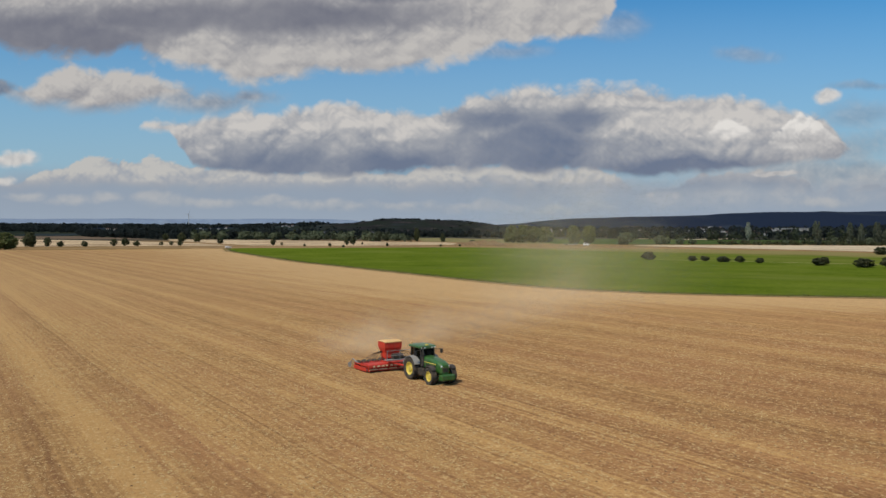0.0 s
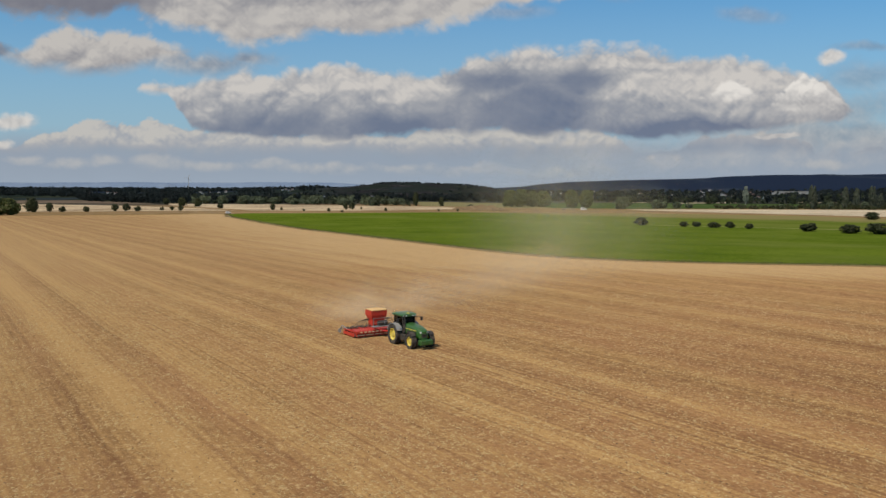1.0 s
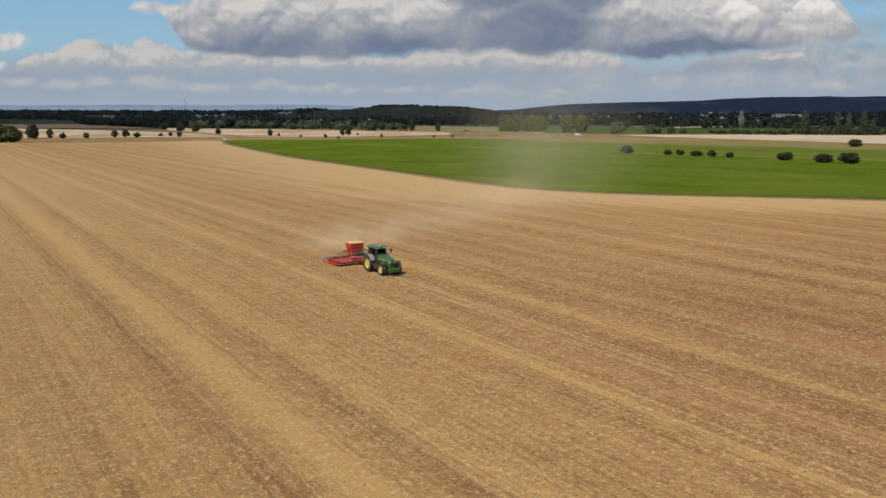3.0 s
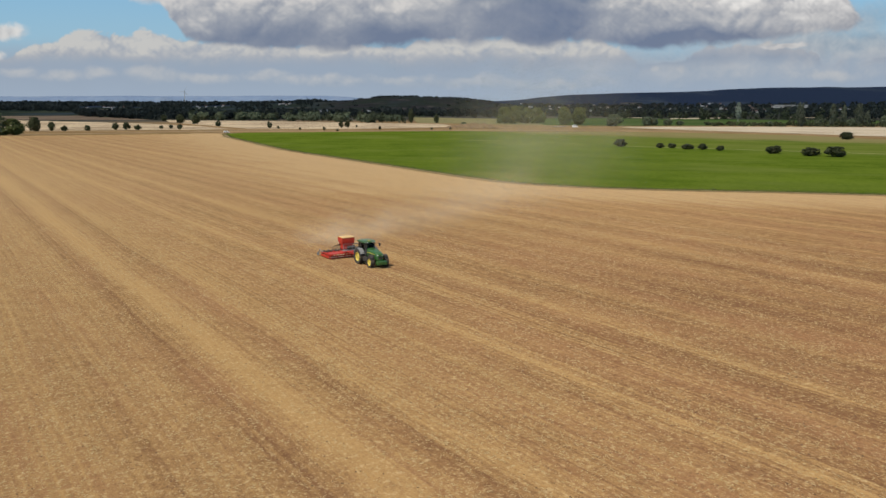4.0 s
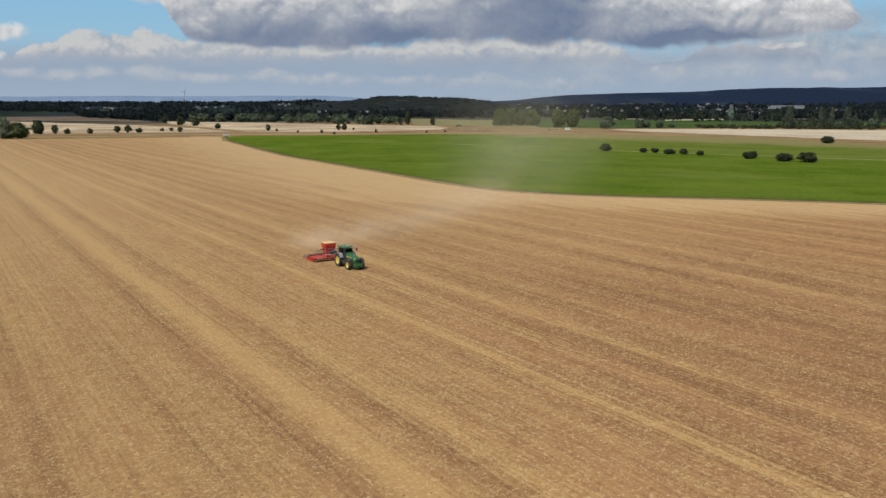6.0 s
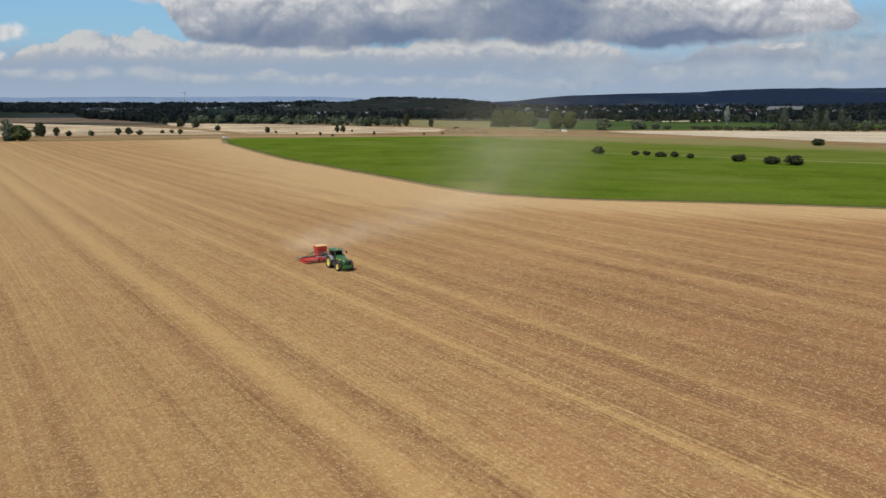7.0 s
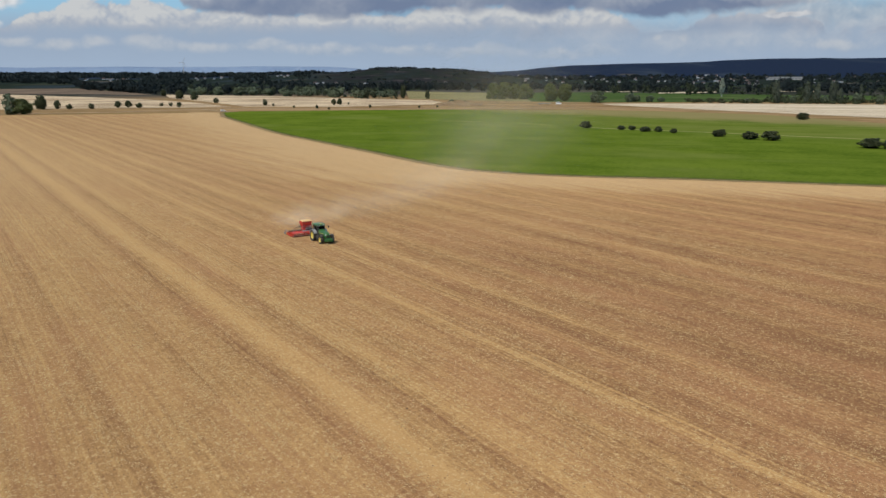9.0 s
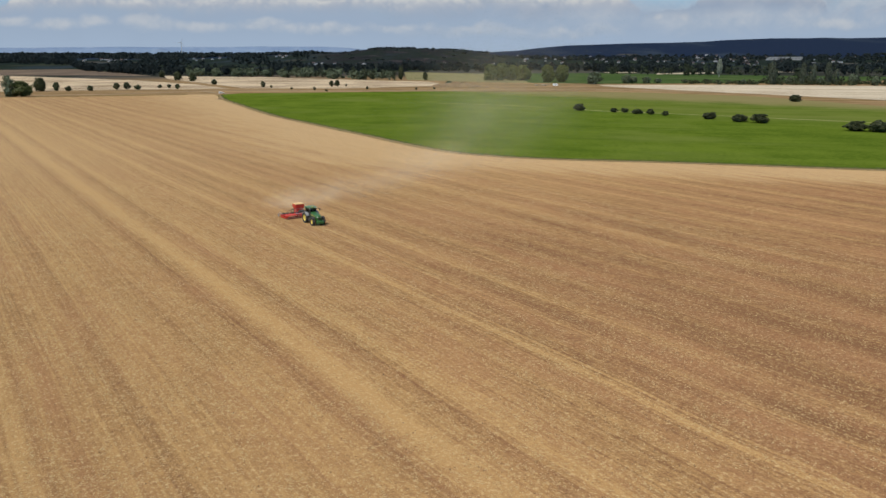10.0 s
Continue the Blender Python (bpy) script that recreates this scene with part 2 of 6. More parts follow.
    ground = k.ramp(z, -0.03, -0.005)
    c = k.mix(ground, (0.20, 0.19, 0.16), c)
    bg = k.add("ShaderNodeBackground")
    k.put(bg.inputs[0], c)
    bg.inputs[1].default_value = 1.0
    k.put(k.add("ShaderNodeOutputWorld").inputs[0], bg.outputs[0])


SKY_GAIN = (0.043, 0.104, 0.130)
build_world()

# ---------------------------------------------------------------- materials


def material(name):
    mat = bpy.data.materials.new(name)
    mat.use_nodes = True
    k = Nodes(mat.node_tree)
    bsdf = k.add("ShaderNodeBsdfPrincipled")
    k.put(k.add("ShaderNodeOutputMaterial").inputs[0], bsdf.outputs[0])
    bsdf.inputs["Specular IOR Level"].default_value = 0.25
    return mat, k, bsdf


def bump(k, bsdf, height, strength, distance):
    n = k.add("ShaderNodeBump")
    n.inputs["Strength"].default_value = strength
    n.inputs["Distance"].default_value = distance
    k.put(n.inputs["Height"], height)
    k.put(bsdf.inputs["Normal"], n.outputs[0])


def spot(k):
    return k.add("ShaderNodeTexCoord").outputs["Object"]


# bands across the field: place, half width, straw (+) or bare soil (-)
STRIPES = [(-24.0, 1.2, 0.10), (-18.2, 1.1, 0.30), (-16.9, 0.5, -0.14), (-15.7, 0.6, 0.10), (-14.4, 0.7, -0.15), (-12.4, 0.9, 0.12), (-8.8, 0.8, -0.20), (-7.5, 0.6, 0.12), (-4.6, 1.4, 0.10),
           (0.5, 1.0, -0.08), (5.8, 1.2, -0.34), (9.3, 1.15, 0.46), (13.4, 1.1, -0.28), (16.1, 0.9, 0.20), (21.8, 1.4, -0.14), (26.2, 0.7, -0.12), (28.9, 0.95, 0.36), (31.2, 0.6, -0.10), (33.7, 1.1, -0.22),
           (36.3, 0.8, 0.16), (35.9, 0.13, -0.42), (18.9, 0.12, -0.25), (38.2, 0.9, -0.30), (41.7, 1.1, 0.32), (46.3, 0.9, -0.14), (49.3, 0.8, 0.16), (52.6, 1.1, -0.26), (57.3, 1.3, -0.22), (60.3, 0.8, 0.14), (63.8, 1.3, -0.20), (68.3, 1.2, 0.18), (72.3, 1.1, -0.26),
           (77.3, 1.5, 0.30), (82.3, 1.2, -0.28)]
stripe_rng, place, sign = random.Random(11), 86.5, 1
while place < 205:
    STRIPES.append((place, stripe_rng.uniform(0.6, 1.6), sign * stripe_rng.uniform(0.06, 0.30)))
    place, sign = place + stripe_rng.uniform(2.0, 6.0), -sign
SOIL, STRAW = (0.190, 0.094, 0.043), (0.422, 0.252, 0.099)
# direction in which the field was worked, and across it
ALONG = Vector((-0.547, 0.837, 0.0))
ACROSS = Vector((0.837, 0.547, 0.0))


def stubble_material():
    """Worked stubble: bands of straw and bare soil along the passes of the machines."""
    mat, k, bsdf = material("worked_stubble")
    p = spot(k)
    s = k.v("DOT_PRODUCT", p, tuple(ACROSS), out=1)
    l = k.v("DOT_PRODUCT", p, tuple(ALONG), out=1)
    wob = k.m("MULTIPLY", k.m("SUBTRACT", k.noise(p, 0.03, 2.0), 0.5), 1.4)
    sw = k.m("ADD", s, wob)
    bands = k.noise1(sw, 0.21, 2.0, 0.55)
    passes = k.noise1(sw, 0.9, 2.0, 0.6)
    lines = k.noise1(k.m("MULTIPLY_ADD", k.m("SUBTRACT", k.noise(p, 0.5, 2.0), 0.5), 0.35, sw), 2.4, 2.0, 0.6)
    streak = k.noise(k.vec(k.m("MULTIPLY", sw, 2.2), k.m("MULTIPLY", l, 0.09)), 1.0, 5.0, 0.62)
    drift = k.noise(k.vec(k.m("MULTIPLY", sw, 0.35), k.m("MULTIPLY", l, 0.035)), 1.0, 4.0, 0.55)
    cloudy = k.noise(p, 0.012, 3.0, 0.5)
    grain = k.noise(p, 2.6, 6.0, 0.72)
    crumb = k.noise(p, 12.0, 4.0, 0.75)
    mid = k.noise(p, 0.6, 4.0, 0.6)
    # tufts and flecks drawn out along the rows
    drawn = k.vec(k.m("MULTIPLY", s, 1.0), k.m("MULTIPLY", l, 0.55))
    tuft = k.noise(drawn, 4.2, 3.0, 0.7)
    blot = k.noise(k.v("ADD", k.vec(s, k.m("MULTIPLY", l, 0.75)), (7.0, 53.0, 0.0)), 2.9, 2.0, 0.55)
    fleck = k.noise(k.v("ADD", drawn, (31.0, 17.0, 0.0)), 8.5, 2.0, 0.6)

    def ridge(centre, width, amount):
        d = k.m("DIVIDE", k.m("SUBTRACT", sw, centre), width)
        return k.m("MULTIPLY", k.m("POWER", 2.718, k.m("MULTIPLY", k.m("MULTIPLY", d, d), -1.0)), amount)

    # headland: worked round the rim, where the bands fade out
    def from_line(ax, ay, bx, by):
        d = Vector((bx - ax, by - ay, 0)).normalized()
        n = Vector((-d.y, d.x, 0))
        return k.m("ADD", k.v("DOT_PRODUCT", p, tuple(n), out=1), -(n.x * ax + n.y * ay))

    stray = k.m("MULTIPLY", k.m("SUBTRACT", drift, 0.5), 40.0)
    inland = k.m("MAXIMUM", k.ramp(k.m("ADD", from_line(300, 86, 35, 168), stray), 14.0, 42.0), k.ramp(k.m("MULTIPLY_ADD", stray, 2.0, from_line(18, 185, -156, 570)), 10.0, 80.0))
    inland = k.m("MULTIPLY_ADD", inland, 0.6, 0.4)
    straw = k.m("MULTIPLY", k.m("SUBTRACT", bands, 0.5), 0.22)
    straw = k.m("MULTIPLY", straw, k.ramp(s, 12.0, 55.0, 1.0, 1.6))
    for term, gain in ((passes, 0.32), (lines, 0.75), (streak, 0.75), (drift, 0.55)):
        straw = k.m("MULTIPLY_ADD", k.m("SUBTRACT", term, 0.5), gain, straw)
    # sharper marks of the tines where the field was worked last
    tines = k.noise1(k.m("MULTIPLY_ADD", k.m("SUBTRACT", k.noise(p, 0.7, 2.0), 0.5), 0.25, sw), 4.5, 2.0, 0.6)
    straw = k.m("MULTIPLY_ADD", k.m("MULTIPLY", k.m("SUBTRACT", k.m("ADD", tines, lines), 1.0), k.ramp(s, 8.0, 35.0)), 0.75, straw)
    for centre, width, amount in STRIPES:
        straw = k.m("ADD", straw, k.m("MULTIPLY", ridge(centre, width, amount), k.m("MULTIPLY", k.ramp(drift, 0.25, 0.55, 0.5, 1.15), k.ramp(s, 30.0, 60.0, 1.0, 1.2))))
    straw = k.m("MULTIPLY", straw, inland)
    straw = k.m("ADD", straw, k.m("MULTIPLY_ADD", k.ramp(inland, 0.4, 1.0), -0.17, 0.81))
    straw = k.m("ADD", straw, k.m("ADD", k.m("MULTIPLY", k.ramp(s, 12.0, 55.0, 0.0, -0.34), k.m("MULTIPLY", k.ramp(l, 20.0, 80.0, 1.0, 0.35), k.ramp(inland, 0.35, 0.9))), k.m("ADD", k.ramp(s, -12.0, 2.0, -0.08, 0.0), k.m("MULTIPLY", k.ramp(l, -60.0, 30.0, -0.32, 0.0), k.ramp(s, 12.0, 40.0)))))
    # distance haze put into the colour: paler further along the rows
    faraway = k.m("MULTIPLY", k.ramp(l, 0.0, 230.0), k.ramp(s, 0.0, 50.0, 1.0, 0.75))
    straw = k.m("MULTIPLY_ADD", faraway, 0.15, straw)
    for term, gain in ((cloudy, 0.5), (grain, 1.0), (crumb, 1.8), (tuft, 1.1), (mid, 0.9)):
        straw = k.m("MULTIPLY_ADD", k.m("SUBTRACT", term, 0.5), gain, straw)
    tone = k.ramp(straw, 0.0, 1.0, smooth=False)
    col = k.mix(tone, SOIL, STRAW)
    red = k.noise(k.vec(k.m("MULTIPLY", sw, 0.16), k.m("MULTIPLY", l, 0.03)), 1.0, 4.0)
    reddish = k.m("MULTIPLY", k.m("MULTIPLY", k.ramp(red, 0.35, 0.70, 0.0, 0.6), k.ramp(tone, 0.35, 0.85, 1.0, 0.15)), k.m("MULTIPLY", inland, k.m("MULTIPLY_ADD", faraway, -0.35, 1.0)))
    col = k.mix(reddish, col, (0.355, 0.180, 0.082))
    col = k.mix(k.m("MULTIPLY", k.ramp(s, 15.0, 70.0, 0.0, 1.0), k.ramp(inland, 0.3, 0.8)), col, (0.94, 0.925, 0.93), "MULTIPLY")
    # hazed pale tone of the far stretch
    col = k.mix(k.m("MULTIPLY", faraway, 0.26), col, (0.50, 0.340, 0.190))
    col = k.mix(k.ramp(k.m("MULTIPLY_ADD", k.m("SUBTRACT", mid, 0.5), 0.5, inland), 0.30, 0.95, 0.34, 0.0), col, (0.49, 0.350, 0.196))
    col = k.mix(k.ramp(crumb, 0.60, 0.72, 0.0, 0.45), col, (0.60, 0.45, 0.25))
    col = k.mix(k.ramp(grain, 0.28, 0.42, 0.20, 0.0), col, (0.16, 0.088, 0.042))
    col = k.mix(k.m("MULTIPLY", k.ramp(fleck, 0.58, 0.68), k.ramp(mid, 0.38, 0.62, 0.10, 0.65)), col, (0.57, 0.415, 0.215))
    col = k.mix(k.m("MULTIPLY", k.ramp(fleck, 0.43, 0.33), k.m("MULTIPLY", k.ramp(mid, 0.35, 0.65, 1.0, 0.3), k.ramp(s, 8.0, 50.0, 0.25, 0.95))), col, (0.105, 0.053, 0.026))
    # clumps of loose straw and bare crumbled spots
    col = k.mix(k.m("MULTIPLY", k.ramp(blot, 0.57, 0.67), k.ramp(tone, 0.1, 0.9, 0.35, 0.60)), col, (0.56, 0.395, 0.190))
    col = k.mix(k.m("MULTIPLY", k.ramp(blot, 0.42, 0.32), k.m("MULTIPLY", k.ramp(tone, 0.2, 0.9, 0.55, 0.20), k.ramp(s, -5.0, 40.0, 0.5, 1.0))), col, (0.135, 0.070, 0.034))
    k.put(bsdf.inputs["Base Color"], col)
    bsdf.inputs["Roughness"].default_value = 0.95
    bsdf.inputs["Specular IOR Level"].default_value = 0.0
    bsdf.inputs["Diffuse Roughness"].default_value = 0.9
    bump(k, bsdf, k.m("ADD", k.m("ADD", grain, k.m("MULTIPLY", tuft, 0.8)), k.m("MULTIPLY", streak, 0.7)), 0.6, 0.10)
    return mat


def field_material(name, a, b, c, turn=0.0, row=0.25, grain=1.2, strength=0.35):
    """A field seen from far: drill rows, patches and grain in three tones."""
    mat, k, bsdf = material(name)
    p = spot(k)
    n = (math.cos(radians(turn)), math.sin(radians(turn)), 0.0)
    s = k.v("DOT_PRODUCT", p, n, out=1)
    l = k.v("DOT_PRODUCT", p, (-n[1], n[0], 0.0), out=1)
    rows = k.noise(k.vec(k.m("MULTIPLY", s, row), k.m("MULTIPLY", l, row * 0.03)), 1.0, 5.0, 0.6)
    patch = k.noise(p, 0.014, 4.0, 0.55)
    fine = k.noise(p, grain, 5.0, 0.7)
    t = k.m("MULTIPLY_ADD", k.m("SUBTRACT", fine, 0.5), 0.8, k.m("ADD", k.m("MULTIPLY", rows, 0.6), k.m("MULTIPLY", patch, 0.4)))
    col = k.mix(k.ramp(t, 0.3, 0.7), a, b)
    col = k.mix(k.ramp(patch, 0.48, 0.70, 0.0, 0.7), col, c)
    k.put(bsdf.inputs["Base Color"], col)
    bsdf.inputs["Roughness"].default_value = 0.95
    bsdf.inputs["Specular IOR Level"].default_value = 0.0
    bump(k, bsdf, fine, strength, 0.15)
    return mat


def crop_material():
    """Low green crop, turning to dry olive meadow beyond the shrub line."""
    mat, k, bsdf = material("green_crop")
    p = spot(k)
    n = (math.cos(radians(74.0)), math.sin(radians(74.0)), 0.0)
    s = k.v("DOT_PRODUCT", p, n, out=1)
    l = k.v("DOT_PRODUCT", p, (-n[1], n[0], 0.0), out=1)
    rows = k.noise(k.vec(k.m("MULTIPLY", s, 0.10), k.m("MULTIPLY", l, 0.008)), 1.0, 5.0, 0.6)
    patch = k.noise(p, 0.014, 4.0, 0.55)
    blotch = k.noise(k.v("MULTIPLY", p, (0.05, 0.03, 0.0)), 1.0, 4.0, 0.6)
    fine = k.noise(p, 0.7, 5.0, 0.7)
    t = k.m("MULTIPLY_ADD", k.m("SUBTRACT", fine, 0.5), 0.8, k.m("ADD", k.m("MULTIPLY", rows, 0.45), k.m("MULTIPLY", blotch, 0.55)))
    col = k.mix(k.ramp(t, 0.3, 0.7), (0.068, 0.105, 0.010), (0.120, 0.158, 0.017))
    col = k.mix(k.ramp(patch, 0.50, 0.68, 0.0, 0.55), col, (0.150, 0.172, 0.034))
    # distance beyond the grassy strip
    beyond = k.m("ADD", k.v("DOT_PRODUCT", p, (0.716, 0.698, 0.0), out=1), k.m("MULTIPLY_ADD", blotch, 60.0, -30.0 - 338.0))
    dry = k.m("MULTIPLY", k.ramp(beyond, -20.0, 45.0), k.ramp(k.xyz(p)[0], 20.0, 110.0))
    col = k.mix(k.m("MULTIPLY", dry, k.ramp(rows, 0.38, 0.66, 0.15, 0.7)), col, (0.150, 0.162, 0.038))
    rim = k.ramp(k.m("ADD", beyond, k.m("MULTIPLY", fine, 40.0)), 120.0, 190.0, 0.0, 0.8)
    col = k.mix(rim, col, (0.25, 0.195, 0.085))
    k.put(bsdf.inputs["Base Color"], col)
    bsdf.inputs["Roughness"].default_value = 0.95
    bsdf.inputs["Specular IOR Level"].default_value = 0.0
    bump(k, bsdf, fine, 0.35, 0.15)
    return mat


def ground_material():
    """Open country: a mosaic of dull fields and dark woodland on the slopes, far haze and cloud shade put into the
    colours.
    """
    mat, k, bsdf = material("open_country")
    p = spot(k)
    _, _, z = k.xyz(p)
    vor = k.add("ShaderNodeTexVoronoi")
    k.put(vor.inputs["Vector"], k.v("ADD", k.v("MULTIPLY", p, (1.0, 0.6, 0.0)), k.v("MULTIPLY", k.noise(p, 0.004, 3.0, 0.5, True), (160.0, 160.0, 0.0))))
    vor.inputs["Scale"].default_value = 0.0032
    r = k.xyz(vor.outputs["Color"])
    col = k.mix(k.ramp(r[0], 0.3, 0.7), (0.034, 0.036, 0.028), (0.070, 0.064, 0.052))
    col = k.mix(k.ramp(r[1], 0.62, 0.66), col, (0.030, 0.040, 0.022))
    wood = k.noise(p, 0.0042, 4.0, 0.55)
    leaf = k.noise(p, 0.09, 5.0, 0.7)
    # navy tone: haze of distance put into the woodland colour
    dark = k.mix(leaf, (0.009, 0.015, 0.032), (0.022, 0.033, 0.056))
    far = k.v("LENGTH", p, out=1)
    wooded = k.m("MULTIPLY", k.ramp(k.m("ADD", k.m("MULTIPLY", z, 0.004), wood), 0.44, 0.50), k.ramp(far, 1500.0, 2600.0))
    # plain dark green nearer, the hazed navy beyond
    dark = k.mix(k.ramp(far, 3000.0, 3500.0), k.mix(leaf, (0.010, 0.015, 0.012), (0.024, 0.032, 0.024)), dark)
    x, y, _ = k.xyz(p)
    aside = k.ramp(k.m("ABSOLUTE", k.m("ADD", k.m("DIVIDE", x, k.m("MAXIMUM", y, 1.0)), 0.03)), 0.09, 0.15)
    open_slope = k.m("MULTIPLY", k.m("SUBTRACT", 1.0, aside), k.m("MULTIPLY", k.ramp(far, 2200.0, 2400.0), k.ramp(far, 3300.0, 3600.0, 1.0, 0.0)))
    wooded = k.m("MULTIPLY", wooded, k.m("MULTIPLY_ADD", k.m("MULTIPLY", open_slope, k.ramp(k.noise(p, 0.008, 4.0, 0.6), 0.42, 0.56, 1.0, 0.2)), -1.0, 1.0))
    # open slopes near black: their cloud shade is put into the colour
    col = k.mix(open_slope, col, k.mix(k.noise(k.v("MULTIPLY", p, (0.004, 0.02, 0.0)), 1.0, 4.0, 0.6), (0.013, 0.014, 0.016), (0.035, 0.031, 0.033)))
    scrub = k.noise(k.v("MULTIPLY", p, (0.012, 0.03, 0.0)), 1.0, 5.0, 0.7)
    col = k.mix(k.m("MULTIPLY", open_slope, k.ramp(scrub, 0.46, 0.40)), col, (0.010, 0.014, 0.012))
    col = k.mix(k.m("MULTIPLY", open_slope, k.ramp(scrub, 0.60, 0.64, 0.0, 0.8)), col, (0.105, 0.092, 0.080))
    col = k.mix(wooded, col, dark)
    # lighter patches in the same hazed blue
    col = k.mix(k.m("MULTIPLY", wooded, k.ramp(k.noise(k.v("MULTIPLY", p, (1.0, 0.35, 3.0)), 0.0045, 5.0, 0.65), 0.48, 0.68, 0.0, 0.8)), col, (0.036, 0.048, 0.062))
    dry = k.noise(p, 0.05, 5.0, 0.6)
    strips = k.noise(k.v("MULTIPLY", p, (0.004, 0.05, 0.0)), 1.0, 4.0, 0.6)
    near = k.mix(k.ramp(k.m("ADD", strips, k.m("MULTIPLY", dry, 0.4)), 0.5, 0.9), (0.175, 0.108, 0.046), (0.35, 0.228, 0.112))
    col = k.mix(k.ramp(far, 900.0, 1300.0), near, col)
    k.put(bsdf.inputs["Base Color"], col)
    bsdf.inputs["Roughness"].default_value = 1.0
    bsdf.inputs["Specular IOR Level"].default_value = 0.0
    bump(k, bsdf, leaf, 0.4, 4.0)
    return mat


def leaf_material(name, dark, light, grey=None):
    mat, k, bsdf = material(name)
    g = k.add("ShaderNodeNewGeometry").outputs["Random Per Island"]
    o = k.add("ShaderNodeObjectInfo").outputs["Random"]
    t = k.m("MULTIPLY_ADD", o, 0.35, k.m("MULTIPLY", g, 0.7))
    col = k.mix(t, dark, light)
    if grey:
        col = k.mix(k.ramp(g, 0.7, 0.95, 0.0, 0.6), col, grey)
    k.put(bsdf.inputs["Base Color"], col)
    bsdf.inputs["Roughness"].default_value = 0.75
    bsdf.inputs["Specular IOR Level"].default_value = 0.15
    return mat


def painted(name, colour, rough=0.4, dirt=(0.30, 0.22, 0.13), amount=0.3, metal=0.0, scale=3.0, coat=0.0):
    """Paint, rubber or metal with dust lying on it in blotches."""
    mat, k, bsdf = material(name)
    p = spot(k)
    n = k.noise(p, scale, 6.0, 0.65)
    fine = k.noise(p, scale * 9, 4.0, 0.6)
    t = k.ramp(k.m("MULTIPLY_ADD", fine, 0.35, n), 0.52, 0.85, 0.0, amount)
    k.put(bsdf.inputs["Base Color"], k.mix(t, colour, dirt))
    k.put(bsdf.inputs["Roughness"], k.ramp(t, 0.0, 0.4, rough, min(1.0, rough + 0.35)))
    bsdf.inputs["Metallic"].default_value = metal
    bsdf.inputs["Coat Weight"].default_value = coat
    bsdf.inputs["Specular IOR Level"].default_value = 0.5
    return mat


def dust_material():
    """Fine dust: each speck veils only part of what is behind it."""
    mat, k, bsdf = material("dust")
    g = k.add("ShaderNodeNewGeometry").outputs["Random Per Island"]
    tone = k.mix(g, (0.57, 0.45, 0.295), (0.66, 0.55, 0.385))
    lit, passed, clear = k.add("ShaderNodeBsdfDiffuse"), k.add("ShaderNodeBsdfTranslucent"), k.add("ShaderNodeBsdfTransparent")
    k.put(lit.inputs[0], tone)
    k.put(passed.inputs[0], tone)
    both, veil = k.add("ShaderNodeAddShader"), k.add("ShaderNodeMixShader")
    k.put(both.inputs[0], lit.outputs[0])
    k.put(both.inputs[1], passed.outputs[0])
    veil.inputs[0].default_value = 0.13
    k.put(veil.inputs[1], clear.outputs[0])
    k.put(veil.inputs[2], both.outputs[0])
    k.tree.nodes.remove(bsdf)
    k.put([n for n in k.tree.nodes if n.type == "OUTPUT_MATERIAL"][0].inputs[0], veil.outputs[0])
    return mat


M_STUBBLE = stubble_material()
M_GREEN = crop_material()
M_STRIPGRASS = field_material("pale_grass", (0.20, 0.215, 0.060), (0.33, 0.31, 0.135), (0.27, 0.26, 0.09), 74.0, 0.2, 0.7)
M_OLIVE = field_material("dry_meadow", (0.13, 0.125, 0.050), (0.30, 0.25, 0.125), (0.22, 0.18, 0.08), 80.0, 0.03, 0.4)
M_EDGE = field_material("rank_grass", (0.060, 0.085, 0.016), (0.11, 0.125, 0.032), (0.18, 0.15, 0.06), 28.0, 0.5, 1.5)
M_RIM = field_material("brown_rim", (0.150, 0.096, 0.038), (0.25, 0.170, 0.072), (0.16, 0.125, 0.042), 28.0, 0.5, 1.5)
M_PALE = field_material("pale_stubble", (0.38, 0.29, 0.185), (0.66, 0.55, 0.385), (0.58, 0.46, 0.30), 70.0, 0.11, 0.5)
M_PALE_ROWS = field_material("pale_stubble_rows", (0.20, 0.130, 0.072), (0.66, 0.515, 0.330), (0.58, 0.43, 0.262), 66.0, 0.05, 0.5)
M_DULL = field_material("bare_soil", (0.11, 0.080, 0.058), (0.17, 0.125, 0.088), (0.22, 0.165, 0.105), 62.0, 0.10, 0.5)
# meadow green darkened, the cloud shade on it put into the colour
M_FARGREEN = field_material("shaded_far_meadow", (0.042, 0.072, 0.020), (0.068, 0.105, 0.030), (0.10, 0.115, 0.045), 80.0, 0.03, 0.3)
M_VERGE = field_material("dry_verge", (0.22, 0.155, 0.075), (0.34, 0.25, 0.125), (0.16, 0.15, 0.055), 75.0, 0.2, 0.8)
M_HEAP = field_material("heaped_soil", (0.15, 0.095, 0.050), (0.29, 0.195, 0.110), (0.20, 0.14, 0.07), 20.0, 0.3, 0.6)
M_TRACK = field_material("dirt_track", (0.25, 0.170, 0.095), (0.37, 0.270, 0.160), (0.31, 0.215, 0.125), 60.0, 0.4, 1.0)
M_GROUND = ground_material()
# blue haze of the air is put into this base colour
M_FARHAZE = field_material("hazed_far_country", (0.17, 0.225, 0.31), (0.20, 0.26, 0.345), (0.235, 0.285, 0.355), 0.0, 0.002, 0.01, 0.0)
M_STRAWBIT = leaf_material("straw_pieces", (0.33, 0.215, 0.088), (0.58, 0.435, 0.215))
